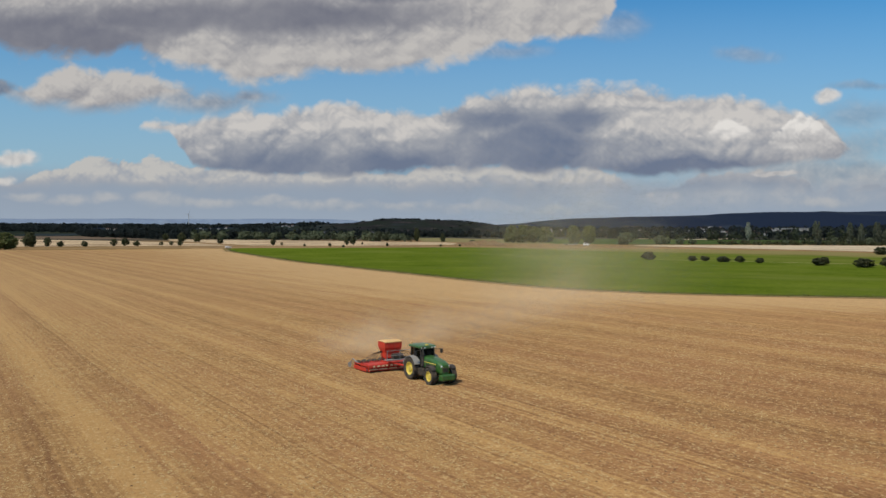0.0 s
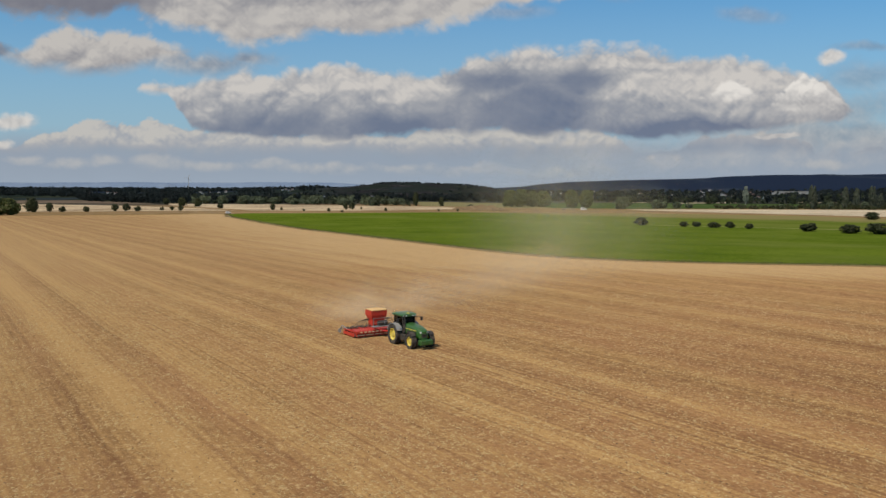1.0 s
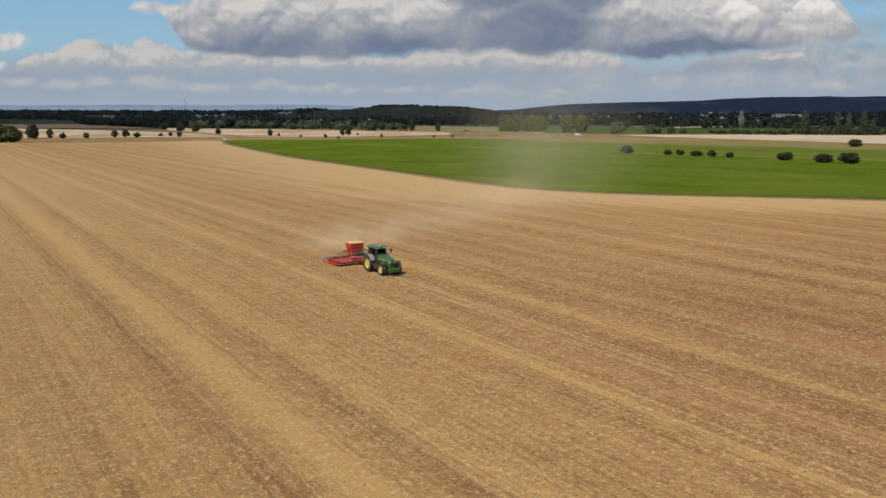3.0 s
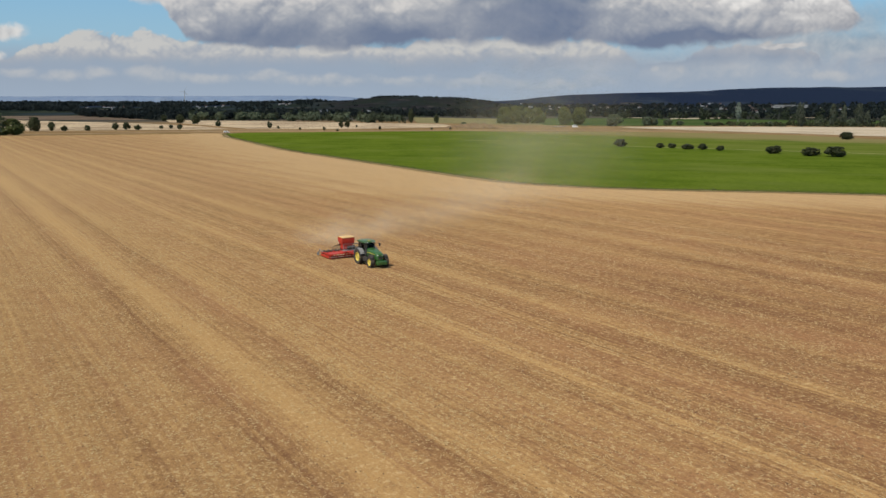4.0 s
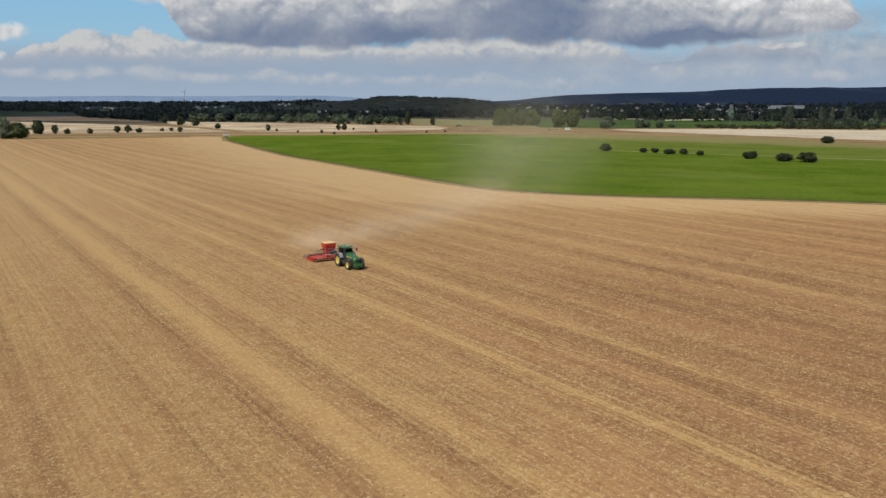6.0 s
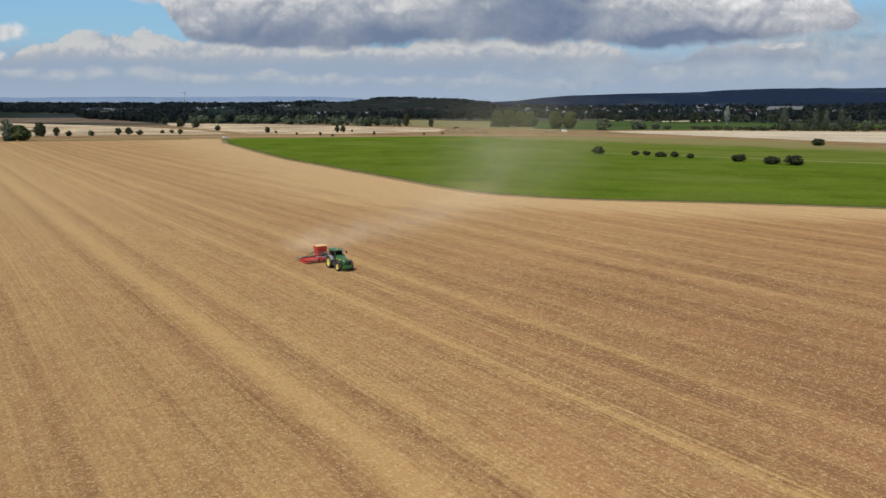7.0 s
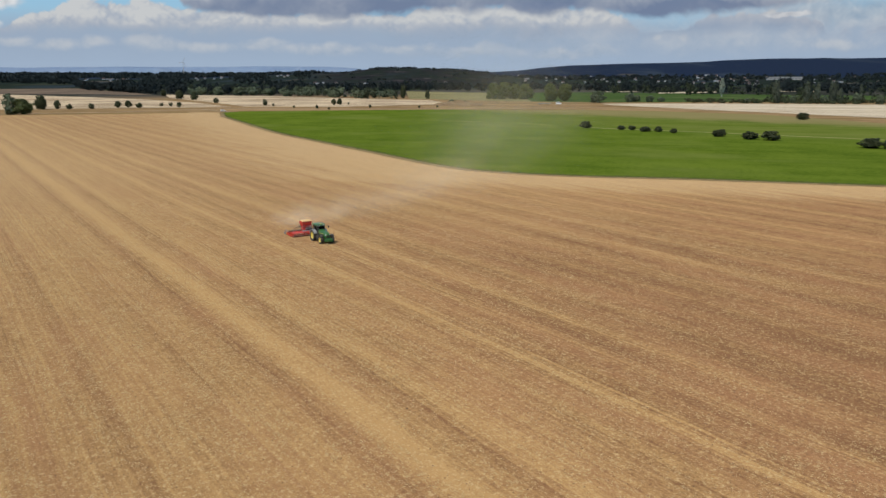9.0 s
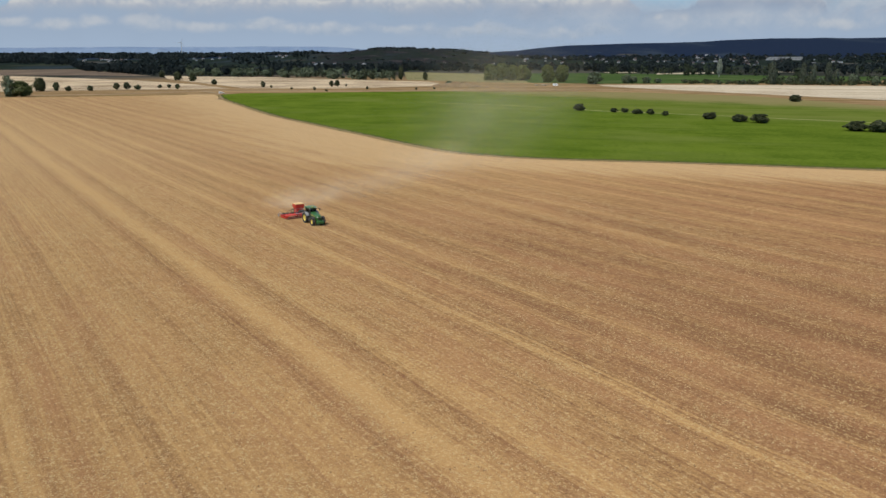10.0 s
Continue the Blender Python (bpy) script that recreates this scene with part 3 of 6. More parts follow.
M_CLOD = leaf_material("soil_clods", (0.085, 0.045, 0.022), (0.24, 0.135, 0.068))
M_LEAF = leaf_material("foliage", (0.024, 0.029, 0.011), (0.060, 0.066, 0.026), (0.085, 0.088, 0.048))
M_LEAF_POPLAR = leaf_material("poplar_foliage", (0.034, 0.042, 0.026), (0.080, 0.092, 0.060), (0.12, 0.13, 0.095))
M_LEAF_BELT = leaf_material("belt_foliage", (0.022, 0.029, 0.014), (0.056, 0.064, 0.034))
M_LEAF_WARM = leaf_material("young_foliage", (0.052, 0.064, 0.018), (0.120, 0.130, 0.044))
M_LEAF_BIRCH = leaf_material("birch_foliage", (0.15, 0.17, 0.12), (0.30, 0.32, 0.25))
M_LEAF_GREY = leaf_material("willow_foliage", (0.055, 0.072, 0.036), (0.125, 0.145, 0.082), (0.18, 0.20, 0.13))
M_WEED = leaf_material("weeds", (0.12, 0.11, 0.035), (0.28, 0.22, 0.09))
M_RANK = leaf_material("rank_weeds", (0.055, 0.075, 0.016), (0.15, 0.155, 0.045))
# cloud shade over the distant woods is put into this near-black green
M_FOREST = leaf_material("shaded_forest_foliage", (0.010, 0.014, 0.014), (0.018, 0.025, 0.022))
M_BARK = painted("bark", (0.09, 0.07, 0.05), 0.9, (0.05, 0.045, 0.035), 0.5, scale=2.0)
M_BIRCH = painted("birch_bark", (0.45, 0.43, 0.38), 0.8, (0.06, 0.055, 0.05), 0.5, scale=1.5)
M_DUST = dust_material()
M_GPAINT = painted("green_paint", (0.018, 0.118, 0.018), 0.30, amount=0.2, coat=0.3)
M_YPAINT = painted("yellow_paint", (0.74, 0.56, 0.07), 0.45, (0.5, 0.42, 0.25), 0.4)
M_RPAINT = painted("red_paint", (0.60, 0.030, 0.013), 0.38, amount=0.16)
M_CREAM = painted("cream_paint", (0.84, 0.70, 0.44), 0.5, amount=0.2)
M_ORANGE = painted("orange_cover", (0.82, 0.50, 0.20), 0.7, amount=0.35)
M_BLACK = painted("black_plastic", (0.018, 0.018, 0.019), 0.5, amount=0.25)
M_RUBBER = painted("rubber", (0.022, 0.021, 0.020), 0.85, (0.22, 0.16, 0.10), 0.45)
M_STEEL = painted("worn_steel", (0.34, 0.33, 0.32), 0.45, amount=0.3, metal=0.7)
M_GREYP = painted("grey_paint", (0.28, 0.28, 0.27), 0.5, amount=0.3)
M_WHITE = painted("white_paint", (0.78, 0.77, 0.74), 0.4, (0.5, 0.45, 0.38), 0.2, scale=0.6)
# tiles darkened: cloud shade over the town is put into the colour
M_TILE = painted("roof_tiles", (0.095, 0.058, 0.048), 0.8, (0.12, 0.09, 0.08), 0.6, scale=0.4)
M_SLATE = painted("grey_roof", (0.13, 0.13, 0.14), 0.7, (0.2, 0.19, 0.18), 0.5, scale=0.4)
# plaster toned down in colour for the cloud shade on the houses
M_WALL = painted("house_plaster", (0.45, 0.44, 0.42), 0.9, (0.24, 0.23, 0.21), 0.4, scale=0.3)
M_LAMP = painted("lamp_glass", (0.75, 0.76, 0.74), 0.15, amount=0.1)


def glass_material():
    mat, k, bsdf = material("tinted_glass")
    bsdf.inputs["Base Color"].default_value = (0.06, 0.085, 0.075, 1)
    bsdf.inputs["Roughness"].default_value = 0.04
    bsdf.inputs["Transmission Weight"].default_value = 1.0
    bsdf.inputs["IOR"].default_value = 1.2
    return mat


M_GLASS = glass_material()

# ---------------------------------------------------------------- mesh helpers


def mesh_of(name, verts, faces, mat, smooth=False):
    """A mesh from arrays: verts (n, 3), faces (m, k)."""
    verts, faces = np.asarray(verts, np.float32), np.asarray(faces, np.int32)
    me = bpy.data.meshes.new(name)
    me.vertices.add(len(verts))
    me.vertices.foreach_set("co", verts.ravel())
    me.loops.add(faces.size)
    me.loops.foreach_set("vertex_index", faces.ravel())
    me.polygons.add(len(faces))
    me.polygons.foreach_set("loop_start", np.arange(0, faces.size, faces.shape[1], dtype=np.int32))
    if smooth:
        me.polygons.foreach_set("use_smooth", np.ones(len(faces), bool))
    me.update(calc_edges=True)
    me.validate()
    me.materials.append(mat)
    return me


def part(name, bm, mat, parent, label=""):
    """One mesh object from a bmesh (or a ready mesh), under a thing or a part."""
    if isinstance(bm, bmesh.types.BMesh):
        me = bpy.data.meshes.new(name)
        bm.to_mesh(me)
        bm.free()
        me.materials.append(mat)
    else:
        me = bm
    ob = new(name, me)
    ob.parent = parent
    return tagged(ob, label)


def empty(name, label, category, group="", kind=""):
    return tagged(new(name), label, category, group, kind)


def box(bm, x0, x1, y0, y1, z0, z1, bevel=0.0, taper=(1.0, 1.0), shift=0.0):
    """A box; taper shrinks its top in x and y, shift moves the top along x."""
    cx, cy = (x0 + x1) / 2, (y0 + y1) / 2
    vs = []
    for z, (tx, ty), s in ((z0, (1, 1), 0.0), (z1, taper, shift)):
        for x, y in ((x0, y0), (x1, y0), (x1, y1), (x0, y1)):
            vs.append(bm.verts.new((cx + (x - cx) * tx + s, cy + (y - cy) * ty, z)))
    fs = [bm.faces.new([vs[i] for i in f]) for f in ((3, 2, 1, 0), (4, 5, 6, 7), (0, 1, 5, 4), (1, 2, 6, 5), (2, 3, 7, 6), (3, 0, 4, 7))]
    if bevel:
        bmesh.ops.bevel(bm, geom=list({e for f in fs for e in f.edges}), offset=bevel, segments=2, affect="EDGES", profile=0.6)
    return bm


def tube(bm, a, b, r0, r1=None, n=8):
    """A closed round bar from a to b."""
    a, b = Vector(a), Vector(b)
    r1 = r0 if r1 is None else r1
    turn = (b - a).to_track_quat("Z", "Y").to_matrix()
    rings = []
    for c, r in ((a, r0), (b, r1)):
        rings.append([bm.verts.new(c + turn @ Vector((r * math.cos(2 * math.pi * i / n), r * math.sin(2 * math.pi * i / n), 0))) for i in range(n)])
    for i in range(n):
        j = (i + 1) % n
        bm.faces.new((rings[0][i], rings[0][j], rings[1][j], rings[1][i]))
    bm.faces.new(rings[0][::-1])
    bm.faces.new(rings[1])
    return bm


def lathe(bm, profile, n=28, axis="y"):
    """Turns (radius, offset) pairs round the y axis."""
    rings = []
    for r, o in profile:
        rings.append([bm.verts.new((r * math.cos(2 * math.pi * i / n), o, r * math.sin(2 * math.pi * i / n))) for i in range(n)])
    for a, b in zip(rings, rings[1:]):
        for i in range(n):
            bm.faces.new((a[i], a[(i + 1) % n], b[(i + 1) % n], b[i]))
    return bm


def sheet(name, points, z, mat, label, category, depth=0.0):
    """A flat field with a rim of its own depth."""
    bm = bmesh.new()
    top = [bm.verts.new((x, y, z)) for x, y in points]
    face = bm.faces.new(top)
    if face.normal.z < 0:
        face.normal_flip()
    low = [bm.verts.new((x, y, z - max(depth, 0.08) - 0.04)) for x, y in points]
    n = len(points)
    for i in range(n):
        bm.faces.new((top[i], top[(i + 1) % n], low[(i + 1) % n], low[i]))
    bmesh.ops.triangulate(bm, faces=[face])
    bmesh.ops.recalc_face_normals(bm, faces=bm.faces)
    # follow the dip of the land
    if any(fall(x, y) < -0.01 for x, y in points):
        for _ in range(5):
            long = [e for e in bm.edges if e.calc_length() > 28 and min(fall(v.co.x, v.co.y) for v in e.verts) < -0.005]
            if not long:
                break
            bmesh.ops.subdivide_edges(bm, edges=long, cuts=1)
            bmesh.ops.triangulate(bm, faces=[f for f in bm.faces if len(f.verts) > 4])
        for v in bm.verts:
            v.co.z += fall(v.co.x, v.co.y)
    ob = part(name, bm, mat, None, label)
    return tagged(ob, "", category, kind="structure")


def ribbon(name, line, width, z, mat, label, category):
    """A strip of even width along a line of places."""
    pts = [Vector((x, y, 0)) for x, y in line]
    left, right = [], []
    for i, p in enumerate(pts):
        d = (pts[min(i + 1, len(pts) - 1)] - pts[max(i - 1, 0)]).normalized()
        n = Vector((-d.y, d.x, 0)) * width / 2
        left.append((p + n)[:2])
        right.append((p - n)[:2])
    return sheet(name, [tuple(v) for v in left + right[::-1]], z, mat, label, category)


def smooth_line(points, steps=6):
    """Catmull-Rom through the points."""
    out = []
    p = [np.array(q, float) for q in points]
    p = [2 * p[0] - p[1]] + p + [2 * p[-1] - p[-2]]
    for i in range(1, len(p) - 2):
        for t in np.arange(steps) / steps:
            a, b, c, d = p[i - 1:i + 3]
            out.append(tuple(0.5 * ((2 * b) + (c - a) * t + (2 * a - 5 * b + 4 * c - d) * t**2 + (3 * b - a - 3 * c + d) * t**3)))
    out.append(tuple(p[-2]))
    return out


# ---------------------------------------------------------------- ground, fields


def bearing(az):
    """Where a bearing from the start lies on a flat chart of the country ahead (tangent of the angle to the right)."""
    return np.tan(np.clip(az, -1.2, 1.2))


def bell(x, c, w):
    return np.exp(-((x - c) / w) ** 2)


def rise(r, a, b):
    t = np.clip((r - a) / (b - a), 0, 1)
    return t * t * (3 - 2 * t)


def fall(x, y):
    """Gentle dip of the land beyond the worked field, on the crop side."""
    beyond = 0.295 * (x - 35) + 0.955 * (y - 168)
    return -1.4 * rise(beyond, 20, 150) * rise(x, 0, 110)


def height(x, y):
    """Height of the open country: flat near, low hills far off ahead."""
    r, az = np.hypot(x, y), np.arctan2(x, y)
    u = bearing(az)
    wav = np.sin(u * 23.0) * 1.6 + np.sin(u * 57.0 + 1.3) * 0.8
    slope = np.maximum(r - 2100, 0) * 0.0165
    near_hill = (22 * bell(u, -0.09, 0.15) + 21 * np.exp(-((u + 0.018) / 0.085) ** 4) + 0.6 * wav) * rise(r, 2250, 2900) * (1 - rise(r, 3300, 3900))
    crest = np.interp(u, [0.02, 0.06, 0.094, 0.12, 0.157, 0.228, 0.284, 0.326, 0.345, 0.361, 0.404, 0.43, 0.453, 0.474, 0.502, 0.56, 0.70],
                      [1, 5, 11, 26, 42, 51, 54, 57, 63, 66, 72, 72, 71, 74, 70, 70, 69])
    ridge = (crest + 0.5 * wav) * rise(r, 3300, 4350) * rise(u, 0.02, 0.08)
    back = 20 * rise(r, 3500, 4600) * (1 - rise(np.cos(az), 0.2, 0.7))
    return slope + near_hill + ridge + back + fall(x, y) - 0.12


def build_ground():
    radii = np.concatenate([[0.0], np.geomspace(40, 1800, 110), np.linspace(1900, 4850, 60)])
    az = np.unique(np.concatenate([np.linspace(-math.pi, math.pi, 97)[:-1], np.linspace(-0.75, 0.75, 260)]))
    rr, aa = np.meshgrid(radii[1:], az, indexing="ij")
    x, y = rr * np.sin(aa), rr * np.cos(aa)
    verts = np.stack([x, y, height(x, y)], -1).reshape(-1, 3)
    n, m = len(az), len(radii) - 1
    i, j = np.meshgrid(np.arange(m - 1), np.arange(n), indexing="ij")
    k = (j + 1) % n
    faces = np.stack([i * n + j, (i + 1) * n + j, (i + 1) * n + k, i * n + k], -1).reshape(-1, 4)[:, ::-1]
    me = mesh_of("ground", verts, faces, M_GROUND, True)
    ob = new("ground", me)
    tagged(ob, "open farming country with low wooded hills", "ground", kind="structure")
    bm = bmesh.new()
    ring = [bm.verts.new(v) for v in verts[:n]]
    bm.faces.new(ring[::-1])
    tagged(part("ground_centre", bm, M_GROUND, None), "bare earth below the worked field", "ground", kind="structure")


build_ground()


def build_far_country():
    """Distance beyond the woods on the left, with blue haze put into its colour."""
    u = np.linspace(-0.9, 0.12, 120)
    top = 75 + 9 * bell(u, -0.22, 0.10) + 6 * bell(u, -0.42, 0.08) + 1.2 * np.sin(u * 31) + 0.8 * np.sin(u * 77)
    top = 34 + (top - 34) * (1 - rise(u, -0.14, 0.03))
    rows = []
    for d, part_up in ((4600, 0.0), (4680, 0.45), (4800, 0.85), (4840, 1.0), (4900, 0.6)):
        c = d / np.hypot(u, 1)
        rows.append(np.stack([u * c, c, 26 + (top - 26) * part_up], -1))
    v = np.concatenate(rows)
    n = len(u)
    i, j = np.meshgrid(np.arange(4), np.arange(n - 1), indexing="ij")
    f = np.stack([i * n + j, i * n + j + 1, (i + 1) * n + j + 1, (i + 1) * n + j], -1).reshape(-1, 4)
    tagged(new("backdrop", mesh_of("backdrop", v, f, M_FARHAZE, True)), "far distant hills in a pale haze-blue tone", "hills", kind="structure")


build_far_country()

EDGE = [(700, -30), (300, 86), (137, 134), (88, 150), (56, 158), (35, 168), (18, 185), (-9, 234), (-34, 280), (-66, 340), (-101, 421), (-135, 503), (-156, 570)]
edge = smooth_line(EDGE)
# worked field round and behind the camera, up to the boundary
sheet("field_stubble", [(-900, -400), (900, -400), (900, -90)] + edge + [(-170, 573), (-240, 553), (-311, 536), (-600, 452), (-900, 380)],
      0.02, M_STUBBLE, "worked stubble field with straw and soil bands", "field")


def offset_line(line, d):
    out = []
    for i, p in enumerate(line):
        a, b = np.array(line[max(i - 1, 0)]), np.array(line[min(i + 1, len(line) - 1)])
        t = (b - a) / np.linalg.norm(b - a)
        out.append(tuple(np.array(p) + d * np.array([t[1], -t[0]])))
    return out


strip = [offset_line(edge, d) for d in (0.7, 2.9, 3.8)]
inner = strip[2]
sheet("field_rim", edge + strip[0][::-1], 0.09, M_RIM, "low brown weeds at the rim of the field", "verge", 0.1)
sheet("field_verge", strip[0] + strip[1][::-1], 0.05, M_VERGE, "strip of pale dry grass between the two fields", "verge", 0.1)
sheet("field_margin", strip[1] + inner[::-1], 0.23, M_EDGE, "rank grass along the crop", "verge", 0.2)
sheet("field_green", inner + [(-143, 590), (-64, 605), (59, 626.4), (128.1, 636.9), (191.1, 610.6), (259.3, 541.3), (289.8, 423.7), (439.9, 350.2), (733.9, 229.4)],
      0.22, M_GREEN, "bright green low crop field", "field", 0.2)
ribbon("track_grass", smooth_line([(20, 442.2), (38.2, 440), (72.7, 426.2), (114.4, 384.9), (148, 360.7), (193.2, 323.9), (240.4, 287.2), (313.2, 239.2)]), 2.6, 0.235, M_STRIPGRASS,
       "paler grassy strip along the shrubs", "track")
ribbon("road", smooth_line([(-900, 395), (-500, 500), (-324, 556), (-274, 574), (-228, 604), (-193, 640), (-150, 655), (-69, 639), (30.1, 646.5), (137.5, 688.3), (204.7, 663.1), (303.4, 570.7), (439.9, 444.7)]),
       7.0, 0.03, M_TRACK, "pale dusty farm road", "road")
ribbon("farm_track", smooth_line([(-135, 497), (-142, 540), (-150, 580), (-172, 612), (-190, 640)]), 4.0, 0.07, M_TRACK, "curving dirt track at the field corner", "track")
ribbon("field_bank", smooth_line([(-900, 387), (-600, 459), (-311, 543), (-240, 560), (-182, 578)]), 15.0, 0.06, M_RIM, "brown grassy bank along the worked field", "verge")
sheet("field_pale_left", [(-702, 1262), (-520, 1110), (-358, 958), (-242, 806), (-178, 692), (-222, 680), (-300, 664), (-370, 640), (-900, 520), (-1300, 900)],
      0.10, M_PALE_ROWS, "pale harvested stubble field in long rows", "field")
sheet("field_pale_middle", [(-422, 1225), (-323, 1151), (-226, 1108), (-112, 983), (6, 880), (31, 752), (-75, 690), (-166, 697), (-200, 765), (-268, 884), (-345, 1020)],
      0.11, M_PALE_ROWS, "pale harvested stubble field", "field")
sheet("field_brown", [(-1120, 2045), (-1019, 2150), (-600, 1500), (-428, 1198), (-570, 1262), (-703, 1269), (-1400, 1200), (-1800, 1700)],
      0.09, M_DULL, "brown worked field", "field")
sheet("field_pale_right", [(185.8, 795.4), (327.6, 784.9), (463, 741.9), (838.9, 623.2), (838.9, 266.2), (450.4, 402.7), (328.6, 489.9), (264.6, 606.4), (213.1, 704.1), (190, 749.2)],
      0.12, M_PALE, "pale harvested stubble field", "field")
for spots in ([(368.5, 1258.5), (389.5, 1337.2), (513.4, 1421.2), (492.4, 1337.2)], [(613.1, 1410.7), (628.9, 1458), (691.9, 1400.2), (676.1, 1368.7)], [(313.9, 1400.2), (319.2, 1447.5), (376.9, 1463.2), (372.7, 1410.7)]):
    sheet("field_strip", spots, 0.30, M_PALE, "narrow pale stubble strip between the trees", "field")
sheet("field_olive", [(-50, 1447), (37.2, 1355.6), (136, 1361.4), (128, 1100), (122, 874), (33.1, 909.5), (-23, 950)],
      0.13, M_OLIVE, "dry olive meadow below the wooded hill", "field")
sheet("field_meadow", [(136, 1361.4), (296.1, 1370.8), (406.3, 1269), (501.9, 1179.7), (670.9, 1053.7), (548.1, 917.2), (406.3, 838.5), (194.2, 838.5), (122, 874), (128, 1100)],
      0.13, M_FARGREEN, "green meadow behind the hedges", "field")

# ---------------------------------------------------------------- plants


def unit(a):
    return a / np.maximum(np.linalg.norm(a, axis=1, keepdims=True), 1e-6)


def leaves(rng, centres, size, spread=0.5, out=None, stray=0.75):
    """Small bent leaf clumps: two triangles each, turned at random or, with out, mostly facing out of the crown."""
    n = len(centres)
    c = unit(rng.normal(size=(n, 3))) if out is None else unit(out + stray * rng.normal(size=(n, 3)) / 1.7)
    a = unit(np.cross(c, rng.normal(size=(n, 3))))
    b = np.cross(c, a)
    s = size * rng.uniform(1 - spread, 1 + spread, (n, 1))
    verts = np.stack([centres - a * s, centres - b * s * 0.6 - c * s * 0.25, centres + a * s, centres + b * s * 0.6 - c * s * 0.25], 1).reshape(-1, 3)
    return verts, np.arange(4 * n).reshape(-1, 4)


def crown_points(rng, n, clumps, low, high, wide, droop=0.0, flat=1.0):
    """Places of leaves in uneven clumps: heights low to high of 1, half width wide."""
    ang = rng.uniform(0, 2 * math.pi, clumps)
    t = rng.uniform(0.0, 1.0, clumps)
    mid = 0.42
    girth = np.sqrt(np.clip(1 - ((t - mid) / np.where(t < mid, mid * 1.15, 1 - mid * 0.94)) ** 2, 0.03, 1)) * wide
    rad = girth * np.sqrt(rng.uniform(0.1, 1.0, clumps)) * rng.uniform(0.7, 1.05, clumps)
    c = np.stack([rad * np.cos(ang), rad * np.sin(ang), low + t * (high - low)], -1)
    pick = rng.integers(0, clumps, n)
    r = rng.uniform(0.55, 1.0, (clumps, 1))[pick] * wide * 0.40
    off = rng.normal(size=(n, 3))
    off /= np.linalg.norm(off, axis=1, keepdims=True)
    off *= r * rng.uniform(0.25, 1.0, (n, 1)) ** 0.5
    off[:, 2] *= flat
    p = c[pick] + off
    core = rng.uniform(0, 1, n) < 0.16
    q = rng.normal(size=(n, 3))
    q /= np.linalg.norm(q, axis=1, keepdims=True)
    q *= rng.uniform(0.5, 1.0, (n, 1)) ** 0.5
    mid_z, half_z = low + (high - low) * 0.47, (high - low) * 0.47
    p[core] = (q * [wide * 0.97, wide * 0.97, half_z] + [0, 0, mid_z])[core]
    p[:, 2] = np.clip(p[:, 2] - droop * np.hypot(p[:, 0], p[:, 1]), 0.012, 1.0)
    out = unit(np.where(core[:, None], q, off)) + 0.8 * unit((p - [0, 0, low + (high - low) * 0.3]) / [wide, wide, high - low])
    return p, unit(out)


def make_plant(name, seed, label, category, n, clumps, low, wide, leaf, leaf_mat, bark, trunk_r, stems=1, trunk_top=0.7, group="", flat=1.0):
    """A plant one metre high and one wide, to be stretched to its size: trunk or stems with limbs, crown of leaves."""
    rng = np.random.default_rng(seed)
    top = empty(name, label, category, group)
    bm = bmesh.new()
    for i in range(stems):
        a = 2 * math.pi * i / stems + rng.uniform(0, 1)
        lean = 0.05 if stems == 1 else 0.22
        base = Vector((0, 0, 0)) if stems == 1 else Vector((0.08 * math.cos(a), 0.08 * math.sin(a), 0))
        knee = base + Vector((lean * 0.4 * math.cos(a), lean * 0.4 * math.sin(a), trunk_top * 0.5))
        tip = base + Vector((lean * math.cos(a + 0.4), lean * math.sin(a + 0.4), trunk_top))
        tube(bm, base, knee, trunk_r, trunk_r * 0.75, 7)
        tube(bm, knee, tip, trunk_r * 0.75, trunk_r * 0.3, 6)
        for j in range(5):
            b = rng.uniform(0, 2 * math.pi)
            s = knee.lerp(tip, rng.uniform(0.0, 0.9))
            tube(bm, s, s + Vector((wide * 0.7 * math.cos(b), wide * 0.7 * math.sin(b), rng.uniform(0.08, 0.22))), trunk_r * 0.4, trunk_r * 0.12, 5)
    part("trunk" if stems == 1 else "stems", bm, bark, top)
    p, out = crown_points(rng, n, clumps, low, 0.97, wide, flat=flat)
    v, f = leaves(rng, p, leaf, out=out)
    part("crown", mesh_of("crown", v, f, leaf_mat), None, top)
    return top


class Kind:
    """A few plants of one kind, from which copies are set out; the first uses take the plants themselves."""

    def __init__(self, count, name, seed, *args, **more):
        self.proto = [make_plant(name, seed + i, *args, **more) for i in range(count)]
        self.used = 0

    def place(self, x, y, w, h, turn, z=0.0, label="", group=""):
        z = z + fall(x, y)
        m = Matrix.LocRotScale((x, y, z), Euler((0, 0, turn)), (w, w, h))
        if self.used < len(self.proto):
            ob = self.proto[self.used]
            ob.matrix_basis = m
        else:
            src = self.proto[self.used % len(self.proto)]
            ob = copy_thing(src, Matrix.LocRotScale((x, y, z), Euler((0, 0, turn)),
                                                    (w / src.scale.x, w / src.scale.y, h / src.scale.z)))
        self.used += 1
        return tagged(ob, label, group=group)


rng = np.random.default_rng(11)
SHRUB = Kind(4, "shrub", 100, "dark rounded shrub in the green field", "shrub", 2600, 34, 0.04, 0.40, 0.048, M_LEAF, M_BARK, 0.014, stems=5, trunk_top=0.6)
SMALL = Kind(4, "roadside_tree", 200, "small round-crowned tree beside the farm road", "tree", 1300, 22, 0.13, 0.42, 0.060, M_LEAF, M_BARK, 0.030, trunk_top=0.65)
